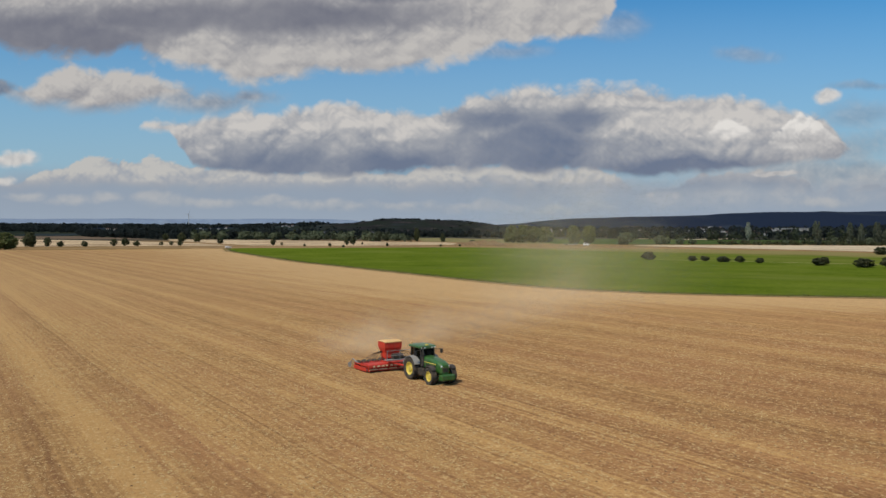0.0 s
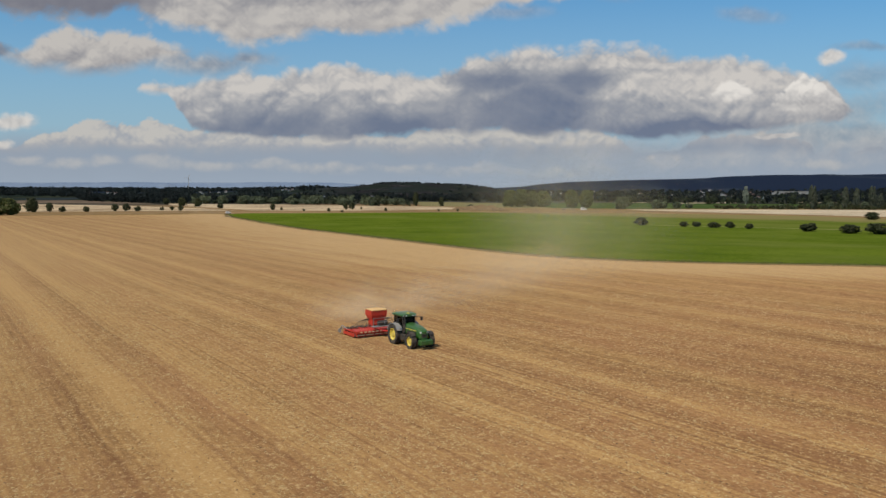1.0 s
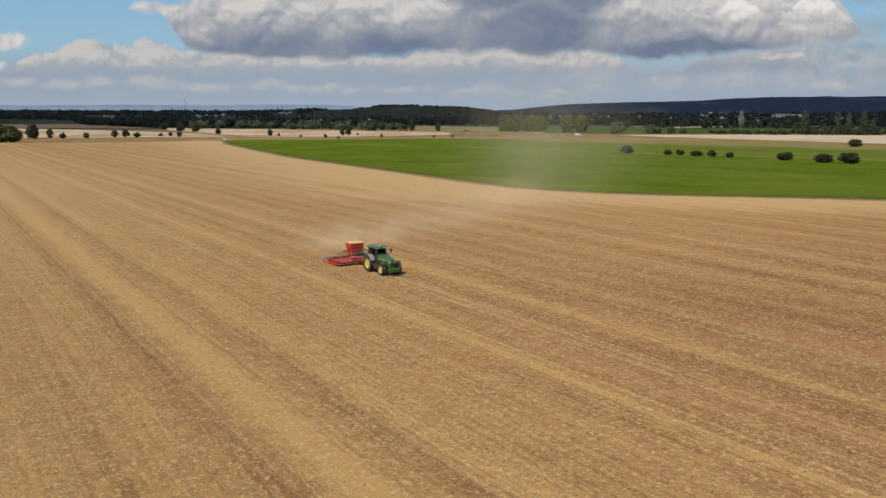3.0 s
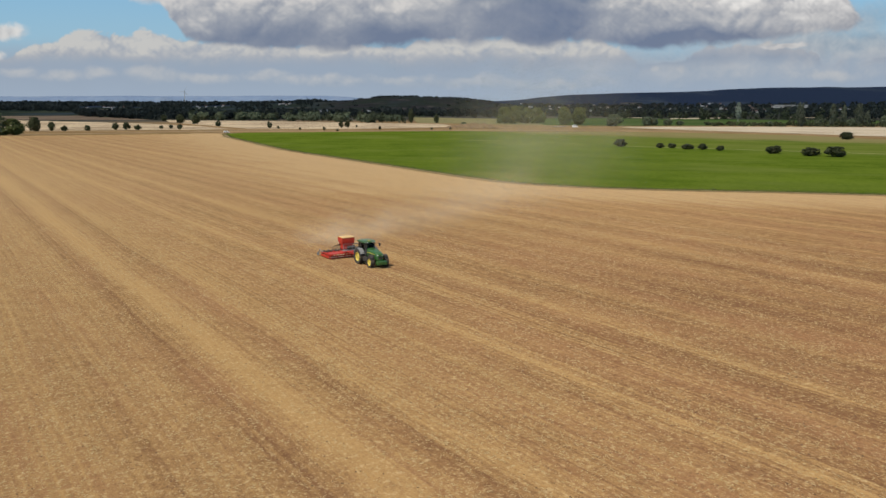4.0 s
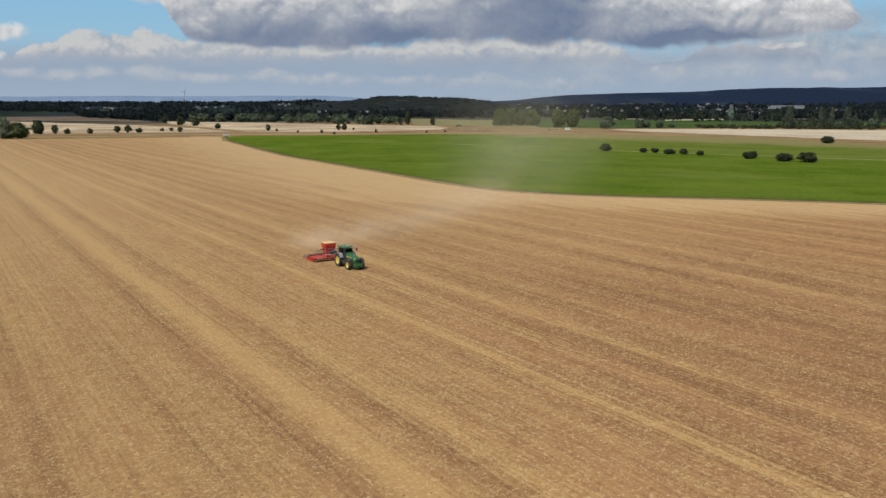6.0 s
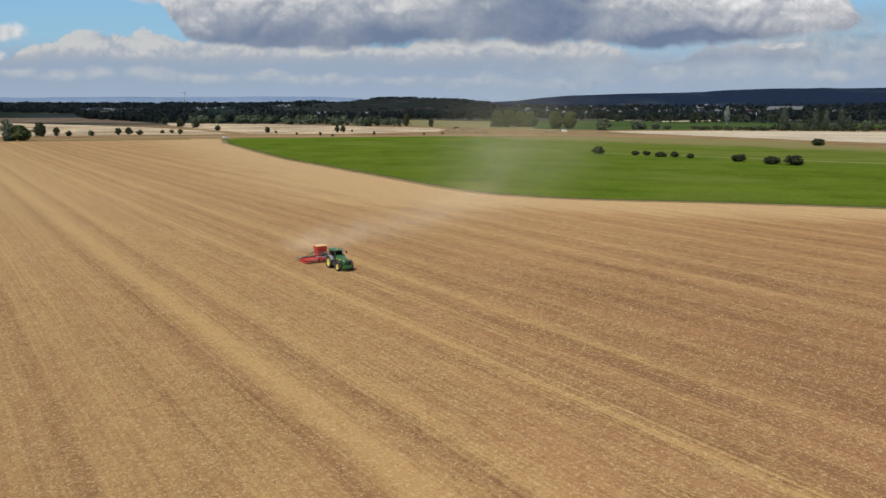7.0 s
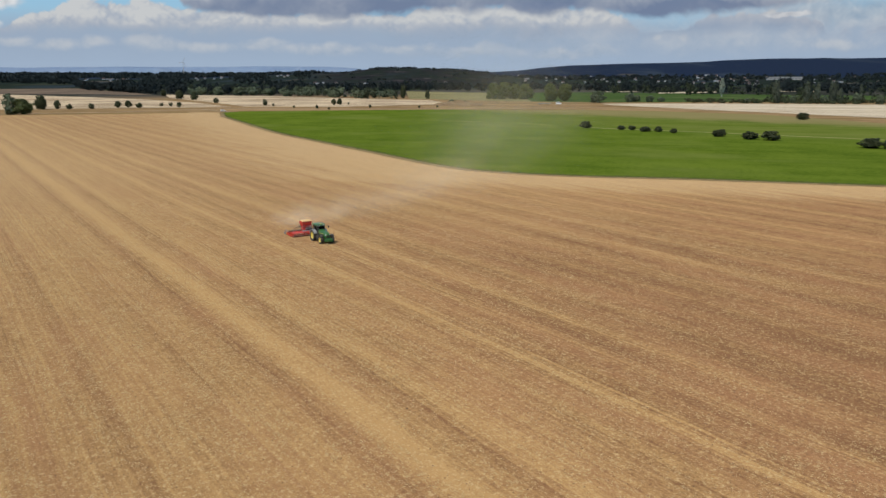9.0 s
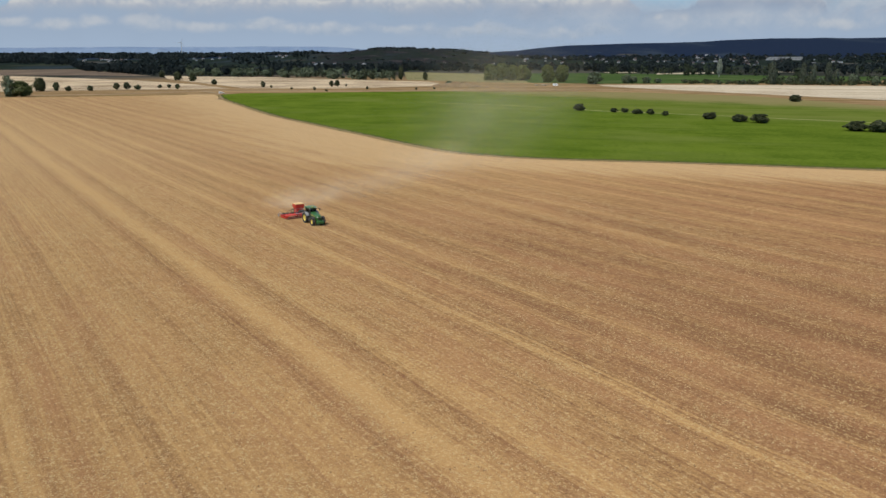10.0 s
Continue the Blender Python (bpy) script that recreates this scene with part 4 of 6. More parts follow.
BROAD = Kind(3, "broadleaf_tree", 300, "large full broadleaf tree", "tree", 3600, 46, 0.04, 0.42, 0.040, M_LEAF_WARM, M_BARK, 0.026, trunk_top=0.7)
OAK = Kind(3, "dark_broadleaf_tree", 350, "dark full broadleaf tree at a field edge", "tree", 3600, 46, 0.04, 0.42, 0.040, M_LEAF, M_BARK, 0.026, trunk_top=0.7)
WILLOW = Kind(3, "willow_bush", 400, "grey-green spreading willow bush", "bush", 2400, 32, 0.03, 0.42, 0.045, M_LEAF_GREY, M_BARK, 0.016, stems=4, trunk_top=0.6)
POPLAR = Kind(3, "poplar", 500, "tall slender grey-green poplar", "tree", 2000, 34, 0.06, 0.38, 0.045, M_LEAF_POPLAR, M_BARK, 0.02, trunk_top=0.85, flat=0.8)
BIRCH = Kind(1, "birch", 600, "airy birch with a pale trunk", "tree", 1100, 30, 0.20, 0.36, 0.036, M_LEAF_BIRCH, M_BIRCH, 0.030, trunk_top=0.9)

for x, y, w, h in [(99.5, 389.1, 6.8, 4.4), (116.5, 375.4, 4.6, 2.7), (122.3, 374.4, 4.6, 2.9), (126.5, 361.8, 6.8, 2.9), (132.2, 357.6, 4.3, 3.3), (138, 349.2, 3.9, 2.6),
                   (153.2, 325, 7.4, 4.1), (161.7, 308.2, 8.4, 3.9), (168.5, 300.8, 8.6, 4.7), (191.9, 258.5, 9.8, 4.6), (198.5, 252.9, 8.6, 5.6)]:
    SHRUB.place(x, y, w * 1.22, h * 0.88, rng.uniform(0, 6.28), 0.2, group="shrubs in the green field")
SHRUB.place(258.2, 473.1, 10.6, 4.6, 1.2, 0.05, "solitary dark shrub at the edge of the green field")
for x, y, w, h in [(-318, 645, 5.8, 7.8), (-307, 644, 5.2, 5.0), (-292, 654, 5.2, 5.2), (-278, 678, 5.9, 6.3), (-268, 677, 5.9, 6.8), (-258, 676, 5.8, 4.7),
                   (-251, 715, 3.8, 3.6), (-242, 715, 3.8, 3.6), (-225, 687, 4.7, 4.7), (-224, 806, 6.0, 5.8), (-153, 722, 4.6, 6.9), (-142, 707, 2.4, 2.8),
                   (-115, 666, 2.3, 2.2), (-92, 652, 2.7, 3.2), (-78, 628, 2.2, 2.2), (-75, 745, 2.0, 2.3), (-46, 661, 2.2, 3.2), (-2, 658, 2.2, 2.2), (14, 669, 2.2, 2.2)]:
    SMALL.place(x, y, w * 1.35, h * 0.95, rng.uniform(0, 6.28), group="trees along the farm road")
for x, y, w, h in [(-88, 733, 6.5, 6.0), (-82, 730, 6.5, 6.4)]:
    SMALL.place(x, y, w, h, rng.uniform(0, 6.28), label="one of two small trees standing together")
for x, y, w, h in [(82.4, 956.5, 24, 20), (96.3, 958.1, 25, 21), (110.2, 965.3, 22, 19), (122.8, 962.4, 24, 19), (145.9, 894.1, 21, 20), (161.7, 892, 22, 19.5)]:
    BROAD.place(x, y, w, h, rng.uniform(0, 6.28), label="wide light-green tree in a clump behind the green field", group="light-green tree clump")
for x, y, w, h, text in [(-332.5, 645, 13.5, 11.7, "full round broadleaf tree beside the road"),
                         (-319, 980, 13, 11, ""), (-285, 930, 13, 9.8, ""), (-389, 1127, 11, 9, ""), (-32, 975, 8.5, 17, ""), (0, 947, 8.2, 10.2, "")]:
    OAK.place(x, y, w, h, rng.uniform(0, 6.28), label=text)
BROAD.place(-301, 551, 18, 11.5, 0.8, label="broad olive-green tree at the corner of the worked field")
SHRUB.place(-338, 622, 3.6, 3.4, 0.3, label="low dark bush beside the road")
for x, y, w, h in [(189, 831.1, 21, 12.4), (227.8, 846.9, 15, 9.5), (236.2, 850, 12, 8), (28, 766.7, 9, 4.5), (40.3, 764.4, 10, 3.6), (454.6, 791.2, 12, 11), (460.9, 757.6, 9, 9.5), (250.9, 850, 13, 7), (263.5, 846.9, 11, 5.5), (345.4, 808, 9, 5), (389.5, 798.6, 9, 7.5), (418.9, 789.1, 12, 8), (484, 768.1, 11, 8.5), (498.7, 763.9, 9, 7)]:
    WILLOW.place(x, y, w, h, rng.uniform(0, 6.28), group="willow bushes")
for x, y, w, h in [(-345, 1165, 24, 13), (-318, 1160, 20, 12.5), (-284, 1146, 22, 12.5), (-262, 1142, 17, 9), (-238, 1132, 20, 10), (-200, 1085, 18, 9), (-122, 1000, 15, 9), (-84, 975, 13, 10)]:
    WILLOW.place(x, y, w, h, rng.uniform(0, 6.28), label="light grey-green willow in front of the wood", group="willows at the edge of the wood")
WILLOW.place(-308, 548, 12, 15.5, 2.0, label="tall light-leaved willow at the field corner")
for x, y, w, h in [(371.7, 797.5, 11.5, 24), (403.2, 795.4, 9, 22.3), (413.7, 794.4, 8.5, 21), (429.4, 793.3, 10.5, 23), (436.8, 792.2, 9, 16), (474.6, 824.8, 5, 19)]:
    POPLAR.place(x, y, w, h, rng.uniform(0, 6.28), group="poplars behind the pale field")
BIRCH.place(404.2, 1063.2, 11.5, 25, 0.5)


def stand(name, seed, places, size, mat, label, per=60, leaf=0.16, wide=0.42):
    """Many trees that nobody could count, as one mesh: places (n, 3), size (n, 2) width and height."""
    r = np.random.default_rng(seed)
    n = len(places)
    tree = np.repeat(np.arange(n), per)
    q, out = (np.concatenate(c) for c in zip(*[crown_points(r, per, 9, 0.10, 0.98, wide) for _ in range(n)]))
    p = q * np.stack([size[tree, 0], size[tree, 0], size[tree, 1]], -1) + places[tree]
    v, f = leaves(r, p, leaf * size[tree, :1], out=out, stray=0.6)
    ob = new(name, mesh_of(name, v, f, mat))
    return tagged(ob, label, "trees", kind="stuff")


def along(line, n, r, jitter):
    """n places spread along a line, thrown off by up to jitter metres ahead or back."""
    p = np.array(line, float)
    seg = np.linalg.norm(np.diff(p, axis=0), axis=1)
    at = np.concatenate([[0], np.cumsum(seg)])
    s = r.uniform(0, at[-1], n)
    x, y = np.interp(s, at, p[:, 0]), np.interp(s, at, p[:, 1])
    far = 1 + r.uniform(-0.1, 1, n) * jitter / np.hypot(x, y)
    x, y = x * far + r.normal(0, 3, n), y * far + r.normal(0, 3, n)
    return np.stack([x, y, height(x, y)], -1)


def woods():
    r = np.random.default_rng(5)
    front = [(-1700, 2600), (-1019, 2240), (-720, 1640), (-440, 1235), (-226, 1190), (-60, 1480), (40, 1460), (283, 1450), (480, 1270), (760, 1150), (1000, 1050)]
    p = along(front, 900, r, 160)
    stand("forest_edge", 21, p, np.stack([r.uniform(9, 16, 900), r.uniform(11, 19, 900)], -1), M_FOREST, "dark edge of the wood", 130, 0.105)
    az, rad = np.arctan(r.uniform(-0.72, 0.72, 2600)), r.uniform(1550, 3300, 2600)
    p = np.stack([rad * np.sin(az), rad * np.cos(az)], -1)
    edge_at = np.interp(np.tan(az), [-0.65, -0.455, -0.40, -0.34, 0.1, 0.5], [3000, 2500, 1900, 1500, 1550, 1500])
    keep = (rad > edge_at) & ((rad > 2700) | (np.sin(az * 31) + np.sin(az * 12 + rad * 0.004) > -0.6))
    keep &= ~((rad > 2350) & (np.abs(np.tan(az) + 0.03) < 0.13)) | (r.uniform(0, 1, len(rad)) < 0.22)
    town_side = (np.tan(az) > 0.10) & (rad > 1900)
    keep &= ~town_side | (r.uniform(0, 1, len(rad)) < 0.38)
    u = np.tan(az)
    for u0, u1, d0, d1 in ((-0.45, -0.37, 2500, 3250), (-0.31, -0.26, 2500, 3250), (-0.21, -0.18, 2400, 3250), (-0.17, -0.06, 1900, 2450), (0.0, 0.08, 1900, 2450)):
        keep &= ~((u > u0) & (u < u1) & (rad > d0) & (rad < d1))
    p = p[keep]
    p = np.column_stack([p, height(p[:, 0], p[:, 1])])
    low = np.where((rad[keep] > 2350) & (np.abs(np.tan(az[keep]) + 0.03) < 0.13), 0.24, 1.0) * np.where(town_side[keep], 0.65, 1.0)
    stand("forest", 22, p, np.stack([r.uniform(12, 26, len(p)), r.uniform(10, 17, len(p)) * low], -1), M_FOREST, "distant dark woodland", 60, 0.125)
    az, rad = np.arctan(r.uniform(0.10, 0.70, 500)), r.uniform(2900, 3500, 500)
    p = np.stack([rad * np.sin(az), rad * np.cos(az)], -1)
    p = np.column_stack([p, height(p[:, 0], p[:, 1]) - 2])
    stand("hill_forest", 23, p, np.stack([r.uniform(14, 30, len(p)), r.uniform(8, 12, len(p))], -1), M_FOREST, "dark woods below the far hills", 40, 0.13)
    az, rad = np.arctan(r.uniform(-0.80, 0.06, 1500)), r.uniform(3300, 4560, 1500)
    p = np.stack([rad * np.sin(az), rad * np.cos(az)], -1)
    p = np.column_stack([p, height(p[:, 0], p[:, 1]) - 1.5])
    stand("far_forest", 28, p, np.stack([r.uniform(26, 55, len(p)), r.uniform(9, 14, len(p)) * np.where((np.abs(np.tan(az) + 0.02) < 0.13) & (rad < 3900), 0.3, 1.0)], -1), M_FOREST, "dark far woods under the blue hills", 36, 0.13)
    scrub = [(-380, 1215), (-330, 1185), (-226, 1135), (-150, 1050), (-100, 990), (-38, 955)]
    p = along(scrub, 95, r, 190)
    size = r.uniform(0.6, 1.5, 95)
    stand("scrub", 24, p, np.stack([11 * size * r.uniform(0.8, 1.3, 95), 8.5 * size], -1), M_LEAF_GREY, "mixed grey-green scrub and willows", 230, 0.070)
    p = along(scrub, 110, r, 260)
    size = r.uniform(0.6, 1.6, 110)
    stand("scrub_dark", 27, p, np.stack([10 * size, 9 * size * r.uniform(0.8, 1.2, 110)], -1), M_LEAF_BELT, "dark green scrub", 230, 0.070)
    hedge = [(282.4, 828), (327.6, 807), (463, 761.8), (838.9, 644.2)]
    p = along(hedge, 420, r, 40)
    stand("hedge", 25, p, np.stack([r.uniform(5, 11, 420), r.uniform(2.0, 4.8, 420)], -1), M_LEAF, "dark hedge behind the pale field", 60, 0.10)
    belt = [(283, 1300), (388, 1190), (480, 1090), (640, 960), (900, 800)]
    p = along(belt, 120, r, 120)
    stand("tree_belt", 26, p, np.stack([r.uniform(7, 14, 120), r.uniform(8, 19, 120)], -1), M_LEAF_BELT, "belt of mixed trees behind the meadow", 130, 0.09)
    p = along([(368.5, 817.5), (460.9, 786), (586.9, 754.5), (838.9, 675.7)], 150, r, 60)
    stand("thicket", 29, p, np.stack([r.uniform(6, 12, 150), r.uniform(4, 10, 150)], -1), M_LEAF_BELT, "dark thicket behind the pale stubble field", 130, 0.09)


woods()

# ---------------------------------------------------------------- houses far off


def make_house(name, w, d, h, roof_h, roof_mat, label, category):
    top = empty(name, label, category, "houses of the far town")
    bm = bmesh.new()
    box(bm, -w / 2, w / 2, -d / 2, d / 2, -2.0, h)
    part("wall", bm, M_WALL, top)
    bm = bmesh.new()
    e = 0.5
    lo = [bm.verts.new(v) for v in ((-w / 2 - e, -d / 2 - e, h), (w / 2 + e, -d / 2 - e, h), (w / 2 + e, d / 2 + e, h), (-w / 2 - e, d / 2 + e, h))]
    up = [bm.verts.new(v) for v in ((-w / 2 - e, 0, h + roof_h), (w / 2 + e, 0, h + roof_h))]
    for f in ((lo[0], lo[1], up[1], up[0]), (lo[2], lo[3], up[0], up[1]), (lo[1], lo[2], up[1]), (lo[3], lo[0], up[0]), tuple(lo[::-1])):
        bm.faces.new(f)
    roof = part("roof", bm, roof_mat, top)
    bm = bmesh.new()
    box(bm, w * 0.2, w * 0.2 + 0.9, -0.5, 0.5, h + roof_h * 0.5, h + roof_h + 1.0)
    part("chimney", bm, M_TILE, roof)
    for i in range(3):
        bm = bmesh.new()
        cx = (i - 1) * w * 0.3
        box(bm, cx - 0.7, cx + 0.7, -d / 2 - 0.06, -d / 2 + 0.05, h * 0.45, h * 0.45 + 1.5)
        part("window", bm, M_BLACK, top)
    return top


HOUSES = [make_house("house", 10, 8, 4.5, 3.5, M_TILE, "pale plastered house with a red tiled roof", "house"),
          make_house("house", 13, 9, 5.0, 3.0, M_SLATE, "pale plastered house with a grey roof", "house"),
          make_house("barn", 24, 11, 5.0, 2.5, M_SLATE, "long pale barn with a grey roof", "barn")]


def town():
    r = np.random.default_rng(3)
    spots = []
    for u0, u1, d0, d1, n in ((0.10, 0.22, 2300, 3500, 16), (0.20, 0.42, 2150, 3500, 46), (0.40, 0.62, 2150, 3400, 26), (-0.44, -0.38, 2800, 3200, 14), (-0.305, -0.265, 2800, 3200, 6), (-0.205, -0.185, 2700, 3200, 4),
                              (-0.17, -0.07, 2280, 2400, 6), (0.0, 0.08, 2300, 2400, 3), (-0.56, -0.46, 3000, 3300, 6)):
        for _ in range(n):
            a, q = math.atan(r.uniform(u0, u1)), r.uniform(d0, d1)
            spots.append((q * math.sin(a), q * math.cos(a)))
    for i, (x, y) in enumerate(spots):
        m = pose(x, y, float(height(np.array(x), np.array(y))) - 0.4, 0, 0, r.uniform(-50, 50)) @ Matrix.Scale(r.uniform(0.7, 0.95), 4)
        src = HOUSES[r.choice(3, p=(0.5, 0.35, 0.15))]
        if i < 3:
            HOUSES[i].matrix_basis = m
        else:
            copy_thing(src, m)
    hall = empty("factory_hall", "long white factory hall at the edge of the town", "hall")
    # white hall given grey paint, its cloud shade put into the colour
    bm = bmesh.new()
    box(bm, -52, 52, -20, 20, -4, 8)
    part("wall", bm, M_GREYP, hall)
    bm = bmesh.new()
    box(bm, -53, 53, -21, 21, 8, 9)
    part("roof", bm, M_GREYP, hall)
    for i in range(9):
        bm = bmesh.new()
        box(bm, -48 + i * 11, -41 + i * 11, -20.3, -19.9, 2, 4.5)
        part("window", bm, M_SLATE, hall)
    x, y = 1168.0, 2690.0
    hall.matrix_basis = pose(x, y, float(height(np.array(x), np.array(y))) + 1.0, 0, 0, -22)


town()

# ---------------------------------------------------------------- vehicles on the road


def make_van(name, length, width, tall, paint, label, nose):
    top = empty(name, label, "van" if tall > 2 else "car")
    bm = bmesh.new()
    box(bm, -length / 2, length / 2, -width / 2, width / 2, 0.35, tall * 0.55, 0.12)
    box(bm, -length / 2 + 0.05, length / 2 - nose, -width / 2 + 0.08, width / 2 - 0.08, tall * 0.5, tall, 0.1, (0.86, 0.9), -0.1)
    body = part("body", bm, paint, top)
    for side in (-1, 1):
        bm = bmesh.new()
        box(bm, -length * 0.3, length / 2 - nose - 0.45, side * (width / 2 - 0.06) - 0.02, side * (width / 2 - 0.06) + 0.02, tall * 0.6, tall * 0.85)
        part("side_window", bm, M_BLACK, body)
        for x in (-length * 0.3, length * 0.3):
            bm = bmesh.new()
            lathe(bm, [(0.0, -0.1), (0.3, -0.11), (0.33, -0.06), (0.33, 0.06), (0.3, 0.11), (0.0, 0.1)], 16)
            w = part("wheel", bm, M_RUBBER, top)
            w.matrix_basis = pose(x, side * (width / 2 - 0.1), 0.33)
    bm = bmesh.new()
    box(bm, length / 2 - nose - 0.4, length / 2 - nose - 0.3, -width * 0.38, width * 0.38, tall * 0.58, tall * 0.86)
    part("windscreen", bm, M_BLACK, body)
    return top


CAR = (-158, 590)
make_van("car", 4.3, 1.8, 1.5, M_WHITE, "white parked car at the field corner", 1.1).matrix_basis = pose(CAR[0], CAR[1], 0.07, 0, 0, 25)
make_van("van", 5.6, 2.0, 2.5, M_WHITE, "white van on the farm road", 0.9).matrix_basis = pose(138.6, 775.5, fall(138.6, 775.5), 0, 0, -5)


def make_trailer():
    top = empty("farm_trailer", "long grey flat trailer beside the van", "trailer")
    bm = bmesh.new()
    box(bm, -7, 7, -1.2, 1.2, 0.9, 1.3, 0.05)
    part("bed", bm, M_GREYP, top)
    for x in (-4.5, -3.3, 4.5):
        for side in (-1, 1):
            bm = bmesh.new()
            lathe(bm, [(0.0, -0.15), (0.42, -0.15), (0.46, -0.08), (0.46, 0.08), (0.42, 0.15), (0.0, 0.15)], 16)
            part("wheel", bm, M_RUBBER, top).matrix_basis = pose(x, side * 1.05, 0.46)
    return top


make_trailer().matrix_basis = pose(123.9, 778.6, fall(123.9, 778.6), 0, 0, -4)


def make_heap():
    r = np.random.default_rng(9)
    n = 40
    g = np.linspace(-1, 1, n)
    X, Y = np.meshgrid(g, g, indexing="ij")
    lump = np.array([[noise.noise(Vector((x * 3, y * 3, 4.0))) for y in g] for x in g])
    Z = np.clip((1 - X**2) * (1 - Y**2), 0, 1) ** 0.7 * (3.6 + 2.6 * lump) - 0.05
    v = np.stack([X * 26, Y * 9, Z], -1).reshape(-1, 3)
    i, j = np.meshgrid(np.arange(n - 1), np.arange(n - 1), indexing="ij")
    f = np.stack([i * n + j, (i + 1) * n + j, (i + 1) * n + j + 1, i * n + j + 1], -1).reshape(-1, 4)
    ob = new("soil_heap", mesh_of("soil_heap", v, f, M_HEAP, True))
    tagged(ob, "long low heap of reddish brown soil", "heap", kind="structure").matrix_basis = pose(34, 731, fall(34, 731), 0, 0, 12)


make_heap()

# ---------------------------------------------------------------- tractor


def lugs(radius, half, depth, count, slant):
    """Tyre lugs as slanted bars on both shoulders."""
    v, f = [], []
    for i in range(count):
        for side in (-1, 1):
            a = 2 * math.pi * (i + (0.5 if side > 0 else 0)) / count
            for t, y in ((0.0, 0.02), (slant, half)):
                for da in (-0.045, 0.045):
                    for r in (radius - 0.02, radius + depth * (1 if y < half else 0.6)):
                        b = a + t + da
                        v.append((r * math.cos(b), side * y, r * math.sin(b)))
            k = len(v) - 8
            f += [(k, k + 2, k + 3, k + 1), (k + 4, k + 5, k + 7, k + 6), (k + 1, k + 3, k + 7, k + 5), (k, k + 1, k + 5, k + 4), (k + 2, k + 6, k + 7, k + 3)]
    return v, f


def make_wheel(parent, x, y, radius, width, count):
    h = width / 2
    bm = bmesh.new()
    rim_r = radius * 0.58
    lathe(bm, [(rim_r, -h * 0.75), (radius * 0.80, -h), (radius * 0.94, -h * 0.95), (radius * 0.965, -h * 0.7), (radius * 0.965, h * 0.7), (radius * 0.94, h * 0.95),
               (radius * 0.80, h), (rim_r, h * 0.75), (rim_r, -h * 0.75)], 36)
    v, f = lugs(radius * 0.965, h * 0.95, radius * 0.035, count, 0.30)
    vs = [bm.verts.new(q) for q in v]
    for q in f:
        bm.faces.new([vs[i] for i in q])
    wheel = empty("wheel", "", "")
    wheel.parent = parent
    wheel.matrix_basis = pose(x, y, radius)
    part("tyre", bm, M_RUBBER, wheel, "dusty black lugged tyre")
    bm = bmesh.new()
    s = 1 if y > 0 else -1
    lathe(bm, [(rim_r * 1.02, s * h * 0.78), (rim_r * 0.93, s * h * 0.80), (rim_r * 0.86, s * h * 0.45), (rim_r * 0.5, s * h * 0.30), (rim_r * 0.45, s * h * 0.55),
               (0.14, s * h * 0.60), (0.001, s * h * 0.62)], 30)
    lathe(bm, [(rim_r * 1.02, -s * h * 0.78), (rim_r * 0.9, -s * h * 0.6), (rim_r * 0.5, s * h * 0.1), (0.001, s * h * 0.1)], 30)
    for i in range(10):
        a = 2 * math.pi * i / 10
        tube(bm, (rim_r * 0.36 * math.cos(a), s * h * 0.52, rim_r * 0.36 * math.sin(a)), (rim_r * 0.36 * math.cos(a), s * h * 0.64, rim_r * 0.36 * math.sin(a)), 0.022, n=6)
    part("rim", bm, M_YPAINT, wheel, "yellow wheel rim")


def loft(bm, sections):
    """Skin through rounded sections: (x, half width, z low, z high, roundness)."""
    rings = []
    for x, w, z0, z1, r in sections:
        ring = []
        for i in range(20):
            a = 2 * math.pi * i / 20
            c, s = math.cos(a), math.sin(a)
            e = 2 / r
            ring.append(bm.verts.new((x, w * math.copysign(abs(c) ** e, c), (z0 + z1) / 2 + (z1 - z0) / 2 * math.copysign(abs(s) ** e, s))))
        rings.append(ring)
    for a, b in zip(rings, rings[1:]):
        for i in range(20):
            bm.faces.new((a[i], a[(i + 1) % 20], b[(i + 1) % 20], b[i]))
    bm.faces.new(rings[0])
    bm.faces.new(rings[-1][::-1])
    bmesh.ops.recalc_face_normals(bm, faces=bm.faces)
    return bm


def arch(bm, cx, cz, radius, y0, y1, a0, a1, thick=0.05, n=12):
    """A mudguard: a curved plate over a wheel."""
    rows = []
    for i in range(n + 1):
        a = radians(a0 + (a1 - a0) * i / n)
        rows.append([bm.verts.new((cx + r * math.cos(a), y, cz + r * math.sin(a))) for r in (radius, radius + thick) for y in (y0, y1)])
    for a, b in zip(rows, rows[1:]):
        for i, j in ((0, 1), (1, 3), (3, 2), (2, 0)):
            bm.faces.new((a[i], a[j], b[j], b[i]))
    bm.faces.new((rows[0][0], rows[0][2], rows[0][3], rows[0][1]))
    bm.faces.new((rows[-1][0], rows[-1][1], rows[-1][3], rows[-1][2]))
    bmesh.ops.recalc_face_normals(bm, faces=bm.faces)
    return bm


